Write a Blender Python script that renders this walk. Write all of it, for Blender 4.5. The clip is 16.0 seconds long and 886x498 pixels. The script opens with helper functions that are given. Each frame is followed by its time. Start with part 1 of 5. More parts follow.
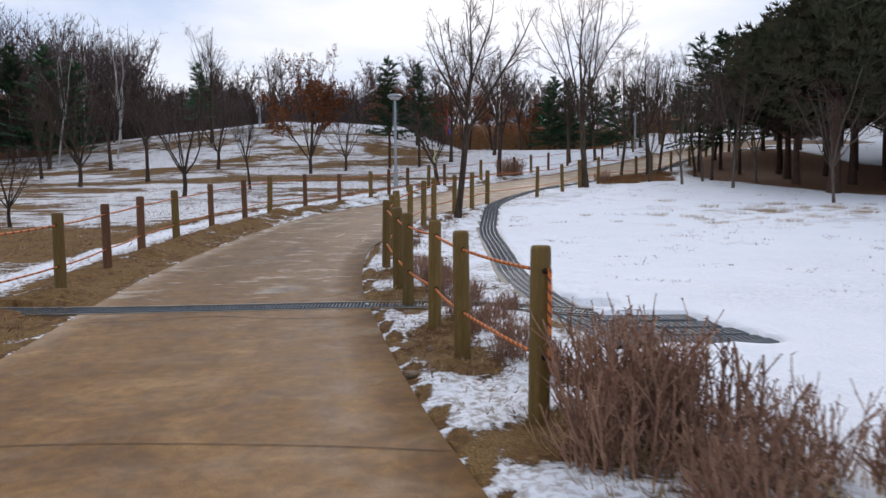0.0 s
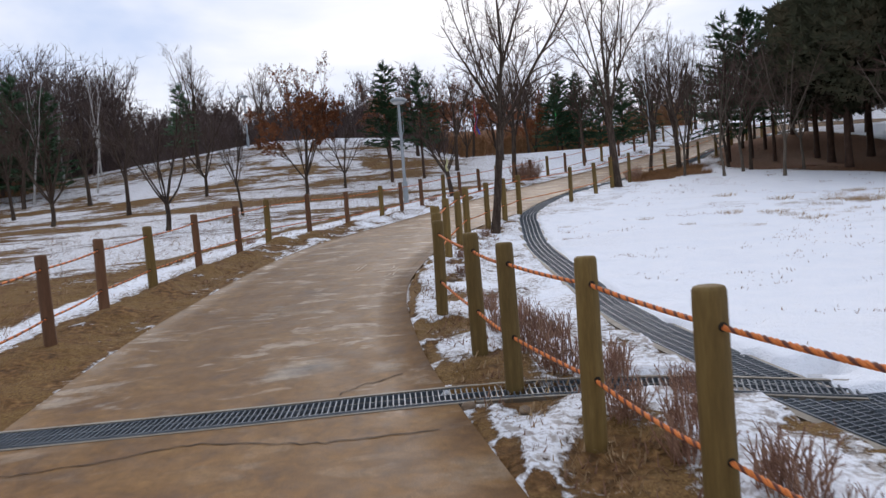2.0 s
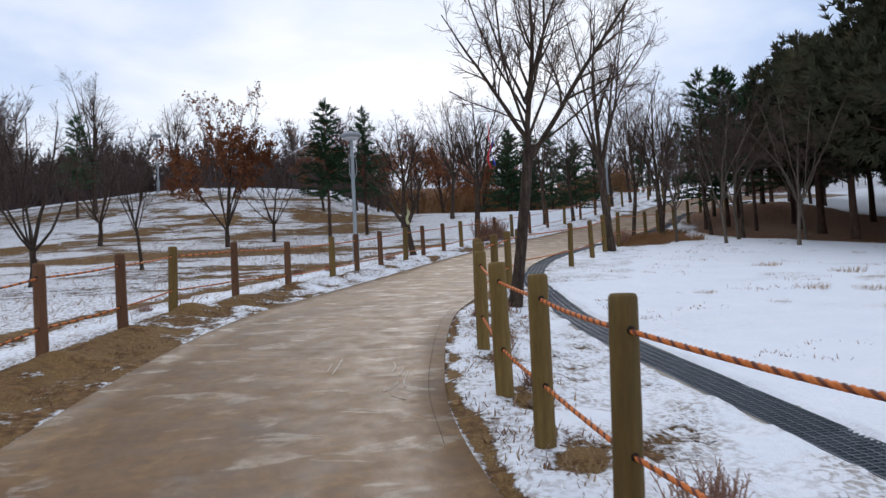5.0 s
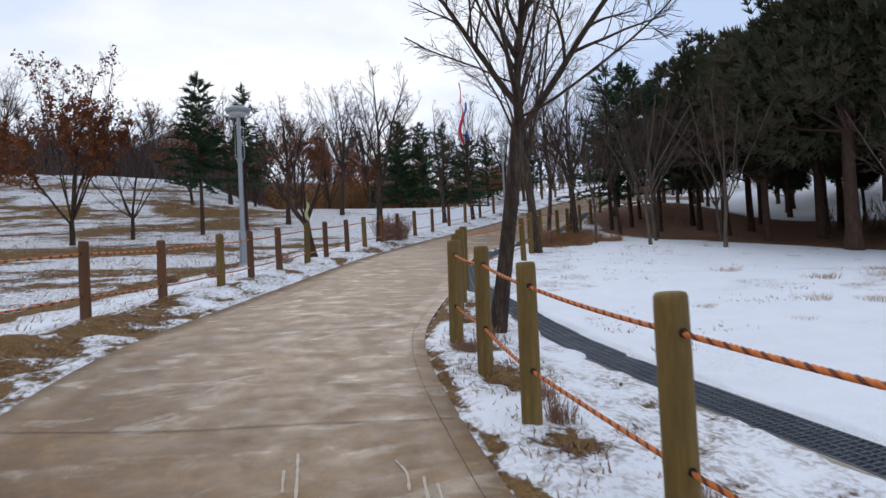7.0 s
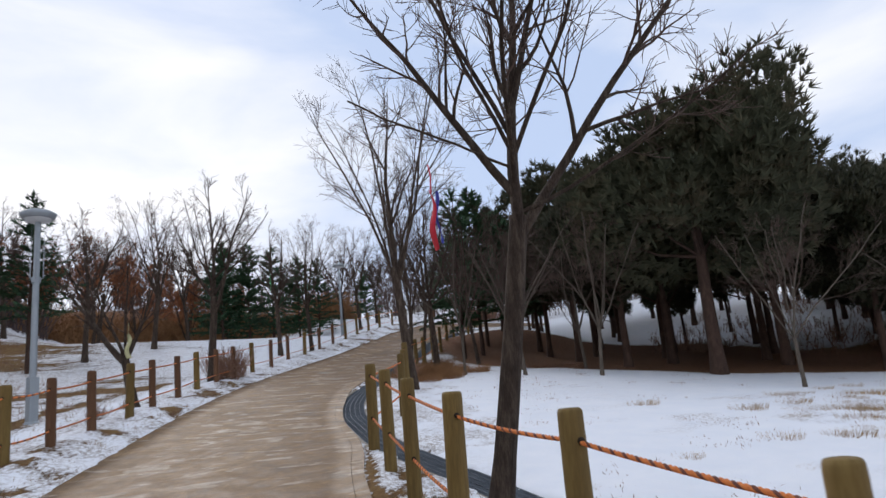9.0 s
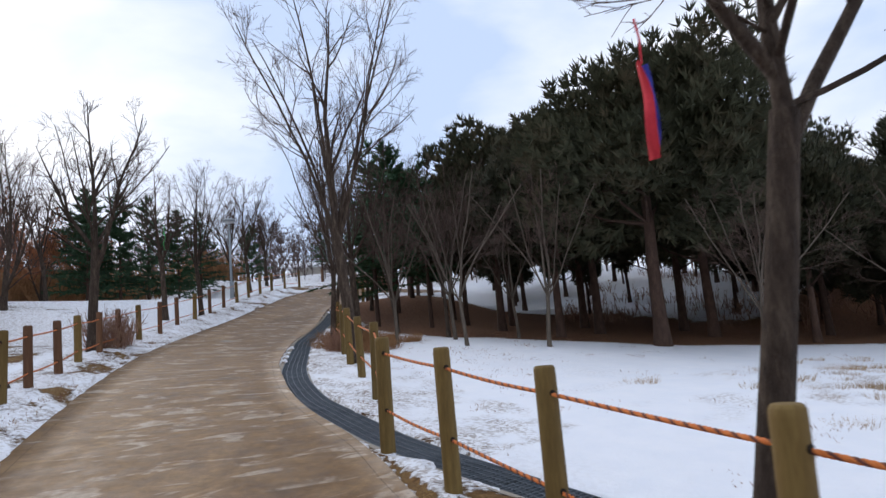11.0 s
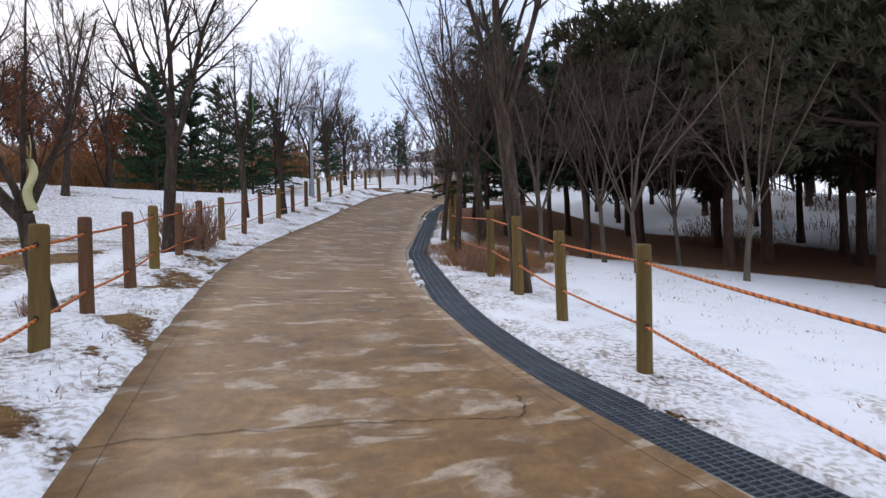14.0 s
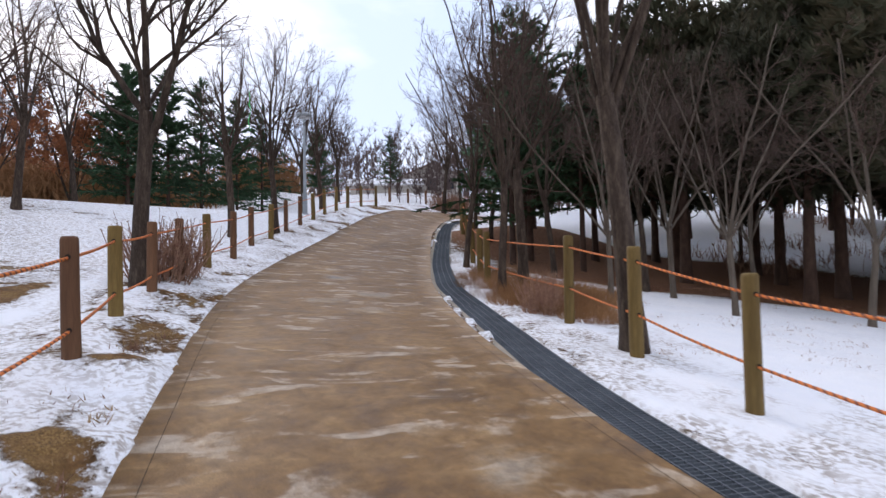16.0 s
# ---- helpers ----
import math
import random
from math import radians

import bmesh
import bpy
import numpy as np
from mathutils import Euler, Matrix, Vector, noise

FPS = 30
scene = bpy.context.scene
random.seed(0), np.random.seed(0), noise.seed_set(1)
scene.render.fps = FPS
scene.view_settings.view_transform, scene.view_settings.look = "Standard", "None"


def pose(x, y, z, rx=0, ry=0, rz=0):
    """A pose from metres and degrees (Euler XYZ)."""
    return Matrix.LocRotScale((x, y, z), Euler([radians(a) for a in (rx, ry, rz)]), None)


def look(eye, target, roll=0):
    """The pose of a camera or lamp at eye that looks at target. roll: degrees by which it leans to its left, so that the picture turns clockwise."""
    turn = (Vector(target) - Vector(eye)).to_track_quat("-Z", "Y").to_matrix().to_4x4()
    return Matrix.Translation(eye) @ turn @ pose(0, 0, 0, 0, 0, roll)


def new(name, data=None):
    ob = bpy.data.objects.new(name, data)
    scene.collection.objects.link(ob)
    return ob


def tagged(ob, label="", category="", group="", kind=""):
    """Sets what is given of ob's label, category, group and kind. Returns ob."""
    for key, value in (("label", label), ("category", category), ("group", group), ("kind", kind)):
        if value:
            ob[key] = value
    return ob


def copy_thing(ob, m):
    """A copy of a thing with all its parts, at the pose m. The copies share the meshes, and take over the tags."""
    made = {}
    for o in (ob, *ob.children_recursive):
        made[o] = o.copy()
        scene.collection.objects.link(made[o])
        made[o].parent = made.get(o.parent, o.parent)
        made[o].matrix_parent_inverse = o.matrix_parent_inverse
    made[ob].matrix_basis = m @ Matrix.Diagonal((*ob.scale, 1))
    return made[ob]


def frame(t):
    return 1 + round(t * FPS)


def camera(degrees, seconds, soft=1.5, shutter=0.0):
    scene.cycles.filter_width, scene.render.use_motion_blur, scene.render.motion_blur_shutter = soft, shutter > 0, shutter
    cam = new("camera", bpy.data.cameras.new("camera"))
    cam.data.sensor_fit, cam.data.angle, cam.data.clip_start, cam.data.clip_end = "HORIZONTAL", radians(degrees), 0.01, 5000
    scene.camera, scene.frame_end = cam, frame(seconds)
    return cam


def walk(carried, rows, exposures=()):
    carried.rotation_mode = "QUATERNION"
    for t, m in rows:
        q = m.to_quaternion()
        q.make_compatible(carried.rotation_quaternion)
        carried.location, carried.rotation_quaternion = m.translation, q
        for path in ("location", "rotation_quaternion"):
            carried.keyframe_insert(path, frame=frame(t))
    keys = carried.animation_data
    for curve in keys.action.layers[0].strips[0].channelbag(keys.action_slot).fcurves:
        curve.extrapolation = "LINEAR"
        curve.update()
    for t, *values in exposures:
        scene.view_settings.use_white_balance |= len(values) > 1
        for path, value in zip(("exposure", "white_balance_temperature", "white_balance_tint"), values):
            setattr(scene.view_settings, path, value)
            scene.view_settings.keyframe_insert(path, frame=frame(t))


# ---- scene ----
cam = camera(67.45, 16.0, soft=1.4, shutter=0.3)
# seconds, x, y, z, and the turns about x, y and z
ROWS = [
    (0.0, -0.048, 0.042, 1.331, 86.78, 0.45, -0.2),
    (0.5, -0.323, 0.778, 1.382, 86.49, 1.79, 1.39),
    (1.0, -0.565, 1.513, 1.394, 87.58, 3.15, 1.37),
    (1.5, -0.77, 2.264, 1.438, 87.63, 4.12, 0.47),
    (2.0, -0.938, 3.055, 1.5, 87.7, 4.54, -0.79),
    (2.5, -1.052, 3.856, 1.519, 90.68, 4.72, -2.1),
    (3.0, -1.257, 4.658, 1.552, 91.53, 4.09, -2.79),
    (5.5, -2.22, 8.555, 1.635, 92.93, 2.76, -10.77),
    (6.0, -2.369, 9.311, 1.681, 92.6, 2.75, -14.39),
    (6.5, -2.523, 10.037, 1.784, 90.72, 2.46, -17.2),
    (7.0, -2.608, 10.786, 1.869, 92.04, 2.96, -19.12),
    (7.5, -2.731, 11.496, 1.978, 94.5, 4.07, -22.6),
    (8.0, -2.78, 12.218, 2.053, 96.59, 5.05, -26.88),
    (8.5, -2.878, 12.943, 2.174, 99.16, 5.36, -31.04),
    (9.0, -2.892, 13.608, 2.227, 101.91, 5.32, -35.26),
    (9.5, -2.96, 14.28, 2.294, 102.9, 5.62, -39.17),
    (12.0, -2.551, 17.934, 2.616, 92.9, 3.3, -48.1),
    (12.5, -2.317, 18.612, 2.632, 90.22, 3.09, -45.48),
    (13.0, -2.128, 19.345, 2.725, 89.35, 1.84, -43.36),
    (13.5, -1.828, 20.024, 2.776, 89.83, 0.68, -42.81),
    (14.0, -1.617, 20.75, 2.866, 90.48, 1.58, -42.54),
    (14.5, -1.326, 21.431, 2.943, 90.33, 0.93, -44.05),
    (15.0, -1.112, 22.146, 3.018, 91.59, 0.57, -44.97),
    (15.5, -0.846, 22.827, 3.073, 91.72, 0.6, -46.08),
    (16.0, -0.534, 23.575, 3.156, 92.02, 1.06, -44.5),
]
walk(cam, [(t, pose(x, y, z, rx, ry, rz)) for t, x, y, z, rx, ry, rz in ROWS],
     exposures=[(0.0, 0.16, 6420, 14), (1.5, 0.18, 6450, 15), (3.0, 0.16, 6300, 13), (6.5, 0.14, 6250, 12), (9.0, 0.16, 6400, 13), (12.0, 0.44, 6250, 13), (12.6, 0.50, 6350, 14), (14.0, 0.50, 6450, 15), (15.0, 0.50, 6450, 16), (16.0, 0.66, 6500, 17)])
KNOT_Y = [-400, -60, -10, 0, 4, 8, 12, 16, 20, 24, 28, 32, 36, 40, 44, 48, 52, 56, 62, 80, 600]
KNOT_Z = [-3, -1.5, -.3, -.06, 0, .22, .55, .99, 1.40, 1.83, 2.37, 2.80, 3.42, 4.18, 5.2, 6.4, 7.3, 7.9, 8.3, 8.5, 8.5]


# ---- world, sun, exposure ----
SUN_TURN, SUN_UP = 8.0, 22.0
world = bpy.data.worlds.new("overcast_sky")
scene.world = world
world.use_nodes = True
wn, wl = world.node_tree.nodes, world.node_tree.links
wn.clear()
w_out = wn.new("ShaderNodeOutputWorld")
w_bg = wn.new("ShaderNodeBackground")
w_sky = wn.new("ShaderNodeTexSky")
w_sky.sky_type, w_sky.sun_disc = "NISHITA", False
w_sky.sun_elevation, w_sky.sun_rotation = radians(SUN_UP), radians(SUN_TURN)
w_co = wn.new("ShaderNodeTexCoord")
w_map = wn.new("ShaderNodeMapping")
w_map.inputs["Scale"].default_value = (1.0, 1.0, 2.6)
w_noise = wn.new("ShaderNodeTexNoise")
w_noise.inputs["Scale"].default_value, w_noise.inputs["Detail"].default_value = 2.3, 7.0
w_noise.inputs["Roughness"].default_value, w_noise.inputs["Distortion"].default_value = 0.5, 0.3
w_ramp = wn.new("ShaderNodeValToRGB")
w_ramp.color_ramp.elements[0].position, w_ramp.color_ramp.elements[1].position = 0.36, 0.64
w_ramp.color_ramp.elements[0].color = (5.0, 6.15, 8.2, 1)
w_ramp.color_ramp.elements[1].color = (8.9, 9.15, 9.5, 1)
w_mix = wn.new("ShaderNodeMixRGB")
w_mix.inputs["Fac"].default_value = 0.93
w_bg.inputs["Strength"].default_value = 0.1
wl.new(w_co.outputs["Generated"], w_map.inputs["Vector"])
wl.new(w_map.outputs["Vector"], w_noise.inputs["Vector"])
wl.new(w_noise.outputs["Fac"], w_ramp.inputs["Fac"])
wl.new(w_sky.outputs["Color"], w_mix.inputs["Color1"])
wl.new(w_ramp.outputs["Color"], w_mix.inputs["Color2"])
wl.new(w_mix.outputs["Color"], w_bg.inputs["Color"])
wl.new(w_bg.outputs["Background"], w_out.inputs["Surface"])
sun = new("sun", bpy.data.lights.new("sun", "SUN"))
sun.data.energy, sun.data.angle, sun.data.color = 1.4, radians(25), (1.0, 0.95, 0.88)
_a, _e = radians(SUN_TURN), radians(SUN_UP)
sun.matrix_world = look((math.sin(_a) * math.cos(_e) * 90, math.cos(_a) * math.cos(_e) * 90, math.sin(_e) * 90), (0, 0, 0))


# ---- materials ----
def material(name, rough=0.8, metal=0.0, spec=0.3):
    """A node material; returns it with its nodes, links and shader."""
    m = bpy.data.materials.new(name)
    m.use_nodes = True
    n, l = m.node_tree.nodes, m.node_tree.links
    b = n["Principled BSDF"]
    b.inputs["Roughness"].default_value, b.inputs["Metallic"].default_value = rough, metal
    b.inputs["Specular IOR Level"].default_value = spec
    return m, n, l, b


def coords(n, l, scale=(1, 1, 1), kind="Object"):
    c, p = n.new("ShaderNodeTexCoord"), n.new("ShaderNodeMapping")
    p.inputs["Scale"].default_value = scale
    l.new(c.outputs[kind], p.inputs["Vector"])
    return p.outputs["Vector"]


def noise_tex(n, l, vec, scale, detail=5.0, rough=0.6, warp=0.0):
    t = n.new("ShaderNodeTexNoise")
    t.inputs["Scale"].default_value, t.inputs["Detail"].default_value = scale, detail
    t.inputs["Roughness"].default_value, t.inputs["Distortion"].default_value = rough, warp
    l.new(vec, t.inputs["Vector"])
    return t.outputs["Fac"]


def ramp(n, l, fac, stops):
    r = n.new("ShaderNodeValToRGB")
    e = r.color_ramp.elements
    while len(e) < len(stops):
        e.new(0.5)
    for k, (p, c) in zip(e, stops):
        k.position, k.color = p, (*c, 1)
    l.new(fac, r.inputs["Fac"])
    return r.outputs["Color"]


def blend(n, l, fac, a, b, how="MIX"):
    x = n.new("ShaderNodeMixRGB")
    x.blend_type = how
    for key, v in (("Fac", fac), ("Color1", a), ("Color2", b)):
        if isinstance(v, (int, float)):
            x.inputs[key].default_value = v if key == "Fac" else (v, v, v, 1)
        elif isinstance(v, tuple):
            x.inputs[key].default_value = (*v, 1)
        else:
            l.new(v, x.inputs[key])
    return x.outputs["Color"]


def maths(n, l, how, a, b, clamp=False):
    x = n.new("ShaderNodeMath")
    x.operation, x.use_clamp = how, clamp
    for k, v in enumerate((a, b)):
        if isinstance(v, (int, float)):
            x.inputs[k].default_value = v
        else:
            l.new(v, x.inputs[k])
    return x.outputs[0]


def bump(n, l, b, height, strength, distance):
    x = n.new("ShaderNodeBump")
    x.inputs["Strength"].default_value, x.inputs["Distance"].default_value = strength, distance
    l.new(height, x.inputs["Height"])
    l.new(x.outputs["Normal"], b.inputs["Normal"])


def grained(name, stops, scale=(1, 1, 1), size=6.0, fine=40.0, rough=0.85, relief=0.4, depth=0.01, vary=0.25, metal=0.0, kind="Object"):
    """Two scales of noise in a colour ramp, a little change from object to object, and relief."""
    m, n, l, b = material(name, rough, metal)
    v = coords(n, l, scale, kind)
    f = maths(n, l, "ADD", maths(n, l, "MULTIPLY", noise_tex(n, l, v, size), 0.65), maths(n, l, "MULTIPLY", noise_tex(n, l, v, fine), 0.35))
    c = ramp(n, l, f, stops)
    info = n.new("ShaderNodeObjectInfo")
    tone = maths(n, l, "ADD", maths(n, l, "MULTIPLY", info.outputs["Random"], vary), 1 - vary / 2)
    mul = n.new("ShaderNodeVectorMath")
    mul.operation = "SCALE"
    l.new(c, mul.inputs[0])
    l.new(tone, mul.inputs["Scale"])
    l.new(mul.outputs[0], b.inputs["Base Color"])
    bump(n, l, b, noise_tex(n, l, v, fine), relief, depth)
    return m


def ground_material():
    """Snow over soil, dead grass and needles; the attributes say how much of each lies where."""
    m, n, l, b = material("snowy_ground", 0.9, spec=0.2)
    v = coords(n, l)
    at = n.new("ShaderNodeAttribute")
    at.attribute_name = "snow"
    al = n.new("ShaderNodeAttribute")
    al.attribute_name = "litter"
    f1, f2, f3 = noise_tex(n, l, v, 2.2, 6), noise_tex(n, l, v, 14, 6), noise_tex(n, l, v, 70, 4)
    soil = ramp(n, l, f2, [(0.3, (0.045, 0.022, 0.006)), (0.5, (0.14, 0.070, 0.023)), (0.68, (0.28, 0.155, 0.058))])
    grass = ramp(n, l, f3, [(0.3, (0.06, 0.034, 0.013)), (0.5, (0.18, 0.10, 0.032)), (0.70, (0.34, 0.21, 0.08))])
    needles = ramp(n, l, f2, [(0.3, (0.10, 0.048, 0.026)), (0.55, (0.20, 0.095, 0.050)), (0.75, (0.30, 0.155, 0.082))])
    bare = blend(n, l, ramp(n, l, f1, [(0.42, (0, 0, 0)), (0.58, (1, 1, 1))]), soil, grass)
    bare = blend(n, l, al.outputs["Fac"], bare, needles)
    white = ramp(n, l, f1, [(0.3, (0.86, 0.885, 0.93)), (0.7, (0.92, 0.93, 0.955))])
    dirt = ramp(n, l, f3, [(0.0, (1, 1, 1)), (0.50, (0.97, 0.96, 0.95)), (0.66, (0.60, 0.53, 0.45))])
    thin = ramp(n, l, at.outputs["Fac"], [(0.35, (1, 1, 1)), (0.85, (0, 0, 0))])
    white = blend(n, l, thin, white, blend(n, l, 1.0, white, dirt, "MULTIPLY"))
    tramp = ramp(n, l, at.outputs["Fac"], [(0.66, (1, 1, 1)), (0.93, (0, 0, 0))])
    pits = ramp(n, l, noise_tex(n, l, v, 17, 3, 0.55, 0.6), [(0.46, (0, 0, 0)), (0.60, (0.9, 0.9, 0.9))])
    white = blend(n, l, maths(n, l, "MULTIPLY", tramp, pits), white, (0.38, 0.33, 0.29))
    cover = maths(n, l, "ADD", at.outputs["Fac"], maths(n, l, "MULTIPLY", maths(n, l, "SUBTRACT", f2, 0.5), 0.75))
    cover = maths(n, l, "ADD", cover, maths(n, l, "MULTIPLY", maths(n, l, "SUBTRACT", f3, 0.5), 0.3))
    ap = n.new("ShaderNodeAttribute")
    ap.attribute_name = "patch"
    sv = coords(n, l, (0.42, 1.0, 1.0))
    pat = maths(n, l, "ADD", maths(n, l, "MULTIPLY", noise_tex(n, l, sv, 0.34, 8, 0.62, 0.5), 0.68), maths(n, l, "MULTIPLY", noise_tex(n, l, sv, 2.4, 6, 0.7), 0.32))
    cover = maths(n, l, "ADD", cover, maths(n, l, "MULTIPLY", ap.outputs["Fac"], maths(n, l, "MULTIPLY", maths(n, l, "SUBTRACT", pat, 0.5), 3.2)))
    mask = ramp(n, l, cover, [(0.46, (0, 0, 0)), (0.54, (1, 1, 1))])
    l.new(blend(n, l, mask, bare, white), b.inputs["Base Color"])
    rel = maths(n, l, "ADD", maths(n, l, "MULTIPLY", mask, 0.6), maths(n, l, "ADD", maths(n, l, "MULTIPLY", f2, 0.9), maths(n, l, "MULTIPLY", f3, 0.5)))
    tread = n.new("ShaderNodeTexVoronoi")
    tread.inputs["Scale"].default_value = 8.0
    l.new(v, tread.inputs["Vector"])
    rough_snow = ramp(n, l, at.outputs["Fac"], [(0.55, (1, 1, 1)), (0.92, (0.1, 0.1, 0.1))])
    rel = maths(n, l, "ADD", rel, maths(n, l, "MULTIPLY", rough_snow, maths(n, l, "MULTIPLY", tread.outputs["Distance"], 0.9)))
    bump(n, l, b, rel, 0.8, 0.04)
    return m


def road_material():
    """Tan stained concrete with pale dried streaks across the way, grey round moist marks, fine grit and a darker
    middle stretch.
    """
    m, n, l, b = material("tan_concrete", 0.62, spec=0.35)
    uv = coords(n, l, kind="UV")
    streak = coords(n, l, (1.0, 2.3, 1), "UV")
    wide, mid, fine = noise_tex(n, l, uv, 0.5, 5), noise_tex(n, l, uv, 3.2, 7, 0.65), noise_tex(n, l, uv, 110, 3)
    blot = noise_tex(n, l, uv, 1.3, 6, 0.62, 1.2)
    f = maths(n, l, "ADD", maths(n, l, "MULTIPLY", wide, 0.25), maths(n, l, "ADD", maths(n, l, "MULTIPLY", blot, 0.45), maths(n, l, "MULTIPLY", mid, 0.30)))
    base = ramp(n, l, f, [(0.38, (0.118, 0.052, 0.011)), (0.48, (0.198, 0.094, 0.022)), (0.54, (0.228, 0.113, 0.030)), (0.64, (0.335, 0.186, 0.060))])
    far = n.new("ShaderNodeSeparateXYZ")
    l.new(uv, far.inputs[0])
    grey = ramp(n, l, maths(n, l, "MULTIPLY", far.outputs[1], 0.02), [(0.1, (0, 0, 0)), (0.6, (0.5, 0.5, 0.5))])
    base = blend(n, l, grey, base, ramp(n, l, f, [(0.38, (0.098, 0.056, 0.023)), (0.48, (0.168, 0.105, 0.047)), (0.54, (0.198, 0.128, 0.062)), (0.64, (0.305, 0.215, 0.118))]))
    s = noise_tex(n, l, streak, 1.25, 4, 0.5, 0.9)
    patchy = maths(n, l, "MULTIPLY", ramp(n, l, s, [(0.55, (0, 0, 0)), (0.60, (1, 1, 1))]), ramp(n, l, noise_tex(n, l, uv, 2.3, 6, 0.65), [(0.44, (0, 0, 0)), (0.58, (1, 1, 1))]))
    worn = ramp(n, l, maths(n, l, "MULTIPLY", far.outputs[1], 0.02), [(0.25, (0.12, 0.12, 0.12)), (0.31, (1, 1, 1))])
    patchy = maths(n, l, "MULTIPLY", patchy, worn)
    s2 = maths(n, l, "MULTIPLY", ramp(n, l, s, [(0.52, (0, 0, 0)), (0.70, (1, 1, 1))]), 0.10)
    c = blend(n, l, maths(n, l, "MAXIMUM", maths(n, l, "MULTIPLY", patchy, 0.64), s2), base, (0.50, 0.42, 0.33))
    vo = n.new("ShaderNodeTexVoronoi")
    vo.inputs["Scale"].default_value = 0.62
    l.new(uv, vo.inputs["Vector"])
    spot = maths(n, l, "ADD", vo.outputs["Distance"], maths(n, l, "MULTIPLY", maths(n, l, "SUBTRACT", mid, 0.5), 0.35))
    halo = ramp(n, l, spot, [(0.0, (0.8, 0.8, 0.8)), (0.16, (0.5, 0.5, 0.5)), (0.26, (0, 0, 0))])
    keep = ramp(n, l, noise_tex(n, l, uv, 0.35, 1), [(0.5, (0, 0, 0)), (0.54, (1, 1, 1))])
    c = blend(n, l, maths(n, l, "MULTIPLY", halo, keep), c, ramp(n, l, spot, [(0.06, (0.19, 0.18, 0.17)), (0.2, (0.40, 0.34, 0.26))]))
    c = blend(n, l, 0.75, c, ramp(n, l, fine, [(0.3, (0.6, 0.6, 0.6)), (0.7, (1.3, 1.3, 1.3))]), "MULTIPLY")
    c = blend(n, l, 0.8, c, ramp(n, l, noise_tex(n, l, uv, 9, 6, 0.7, 0.4), [(0.34, (0.68, 0.66, 0.62)), (0.66, (1.26, 1.25, 1.22))]), "MULTIPLY")
    # darker along the middle stretch of the path, with a noisy edge
    darker_stretch = ramp(n, l, maths(n, l, "ADD", maths(n, l, "MULTIPLY", far.outputs[1], 0.02), maths(n, l, "MULTIPLY", maths(n, l, "SUBTRACT", wide, 0.5), 0.12)), [(0.26, (1, 1, 1)), (0.34, (0.74, 0.73, 0.72)), (0.47, (0.76, 0.75, 0.74)), (0.60, (1, 1, 1))])
    c = blend(n, l, 1.0, c, darker_stretch, "MULTIPLY")
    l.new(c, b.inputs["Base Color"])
    l.new(ramp(n, l, mid, [(0.3, (0.5, 0.5, 0.5)), (0.7, (0.75, 0.75, 0.75))]), b.inputs["Roughness"])
    bump(n, l, b, maths(n, l, "ADD", fine, maths(n, l, "MULTIPLY", mid, 1.5)), 0.25, 0.006)
    return m


GROUND = ground_material()
ROAD = road_material()
EDGING = grained("worn_concrete_edging", [(0.3, (0.17, 0.12, 0.065)), (0.7, (0.30, 0.22, 0.13))], size=3, fine=60)
CRACK = grained("crack_dirt", [(0.3, (0.02, 0.014, 0.008)), (0.7, (0.06, 0.04, 0.025))])
POST = grained("treated_pine_post", [(0.25, (0.085, 0.052, 0.014)), (0.5, (0.145, 0.092, 0.026)), (0.75, (0.225, 0.152, 0.050))], scale=(1, 1, 0.12), size=14, fine=90, rough=0.75, relief=0.5, depth=0.004, vary=0.35)
POST_RED = grained("weathered_red_brown_post", [(0.25, (0.075, 0.036, 0.018)), (0.5, (0.135, 0.065, 0.032)), (0.75, (0.20, 0.105, 0.055))], scale=(1, 1, 0.12), size=14, fine=90, rough=0.8, relief=0.5, depth=0.004, vary=0.35)
# near-black, to stand for the shade inside the rope holes
HOLE = grained("rope_hole_shade", [(0.3, (0.012, 0.008, 0.005)), (0.7, (0.03, 0.02, 0.012))])
ROPE_A = grained("orange_rope_strand", [(0.3, (0.60, 0.15, 0.035)), (0.7, (0.80, 0.27, 0.07))], size=30, fine=200, rough=0.7, vary=0.1)
ROPE_B = grained("dark_rope_strand", [(0.3, (0.10, 0.035, 0.03)), (0.7, (0.22, 0.08, 0.05))], size=30, fine=200, rough=0.7, vary=0.1)
STEEL = grained("galvanised_grating", [(0.3, (0.085, 0.10, 0.115)), (0.7, (0.17, 0.19, 0.21))], size=5, fine=60, rough=0.5, metal=0.35, vary=0.2)
# near-black bed: the shade between the grating bars is put into its colour
DRAIN = grained("shade_dark_drain_bed", [(0.3, (0.018, 0.022, 0.024)), (0.7, (0.05, 0.055, 0.055))], size=3)
CONCRETE = grained("grey_concrete_rim", [(0.3, (0.20, 0.17, 0.13)), (0.7, (0.38, 0.34, 0.28))], size=4, fine=60)
BARK = grained("grey_brown_bark", [(0.32, (0.022, 0.014, 0.010)), (0.5, (0.060, 0.041, 0.029)), (0.68, (0.125, 0.094, 0.068))], scale=(1, 1, 0.25), size=16, fine=70, rough=0.95, relief=1.0, depth=0.03, vary=0.3)
PALE_BARK = grained("pale_grey_sapling_bark", [(0.3, (0.065, 0.050, 0.037)), (0.7, (0.15, 0.12, 0.092))], scale=(1, 1, 0.3), size=12, fine=60, relief=0.5, depth=0.01, vary=0.3)
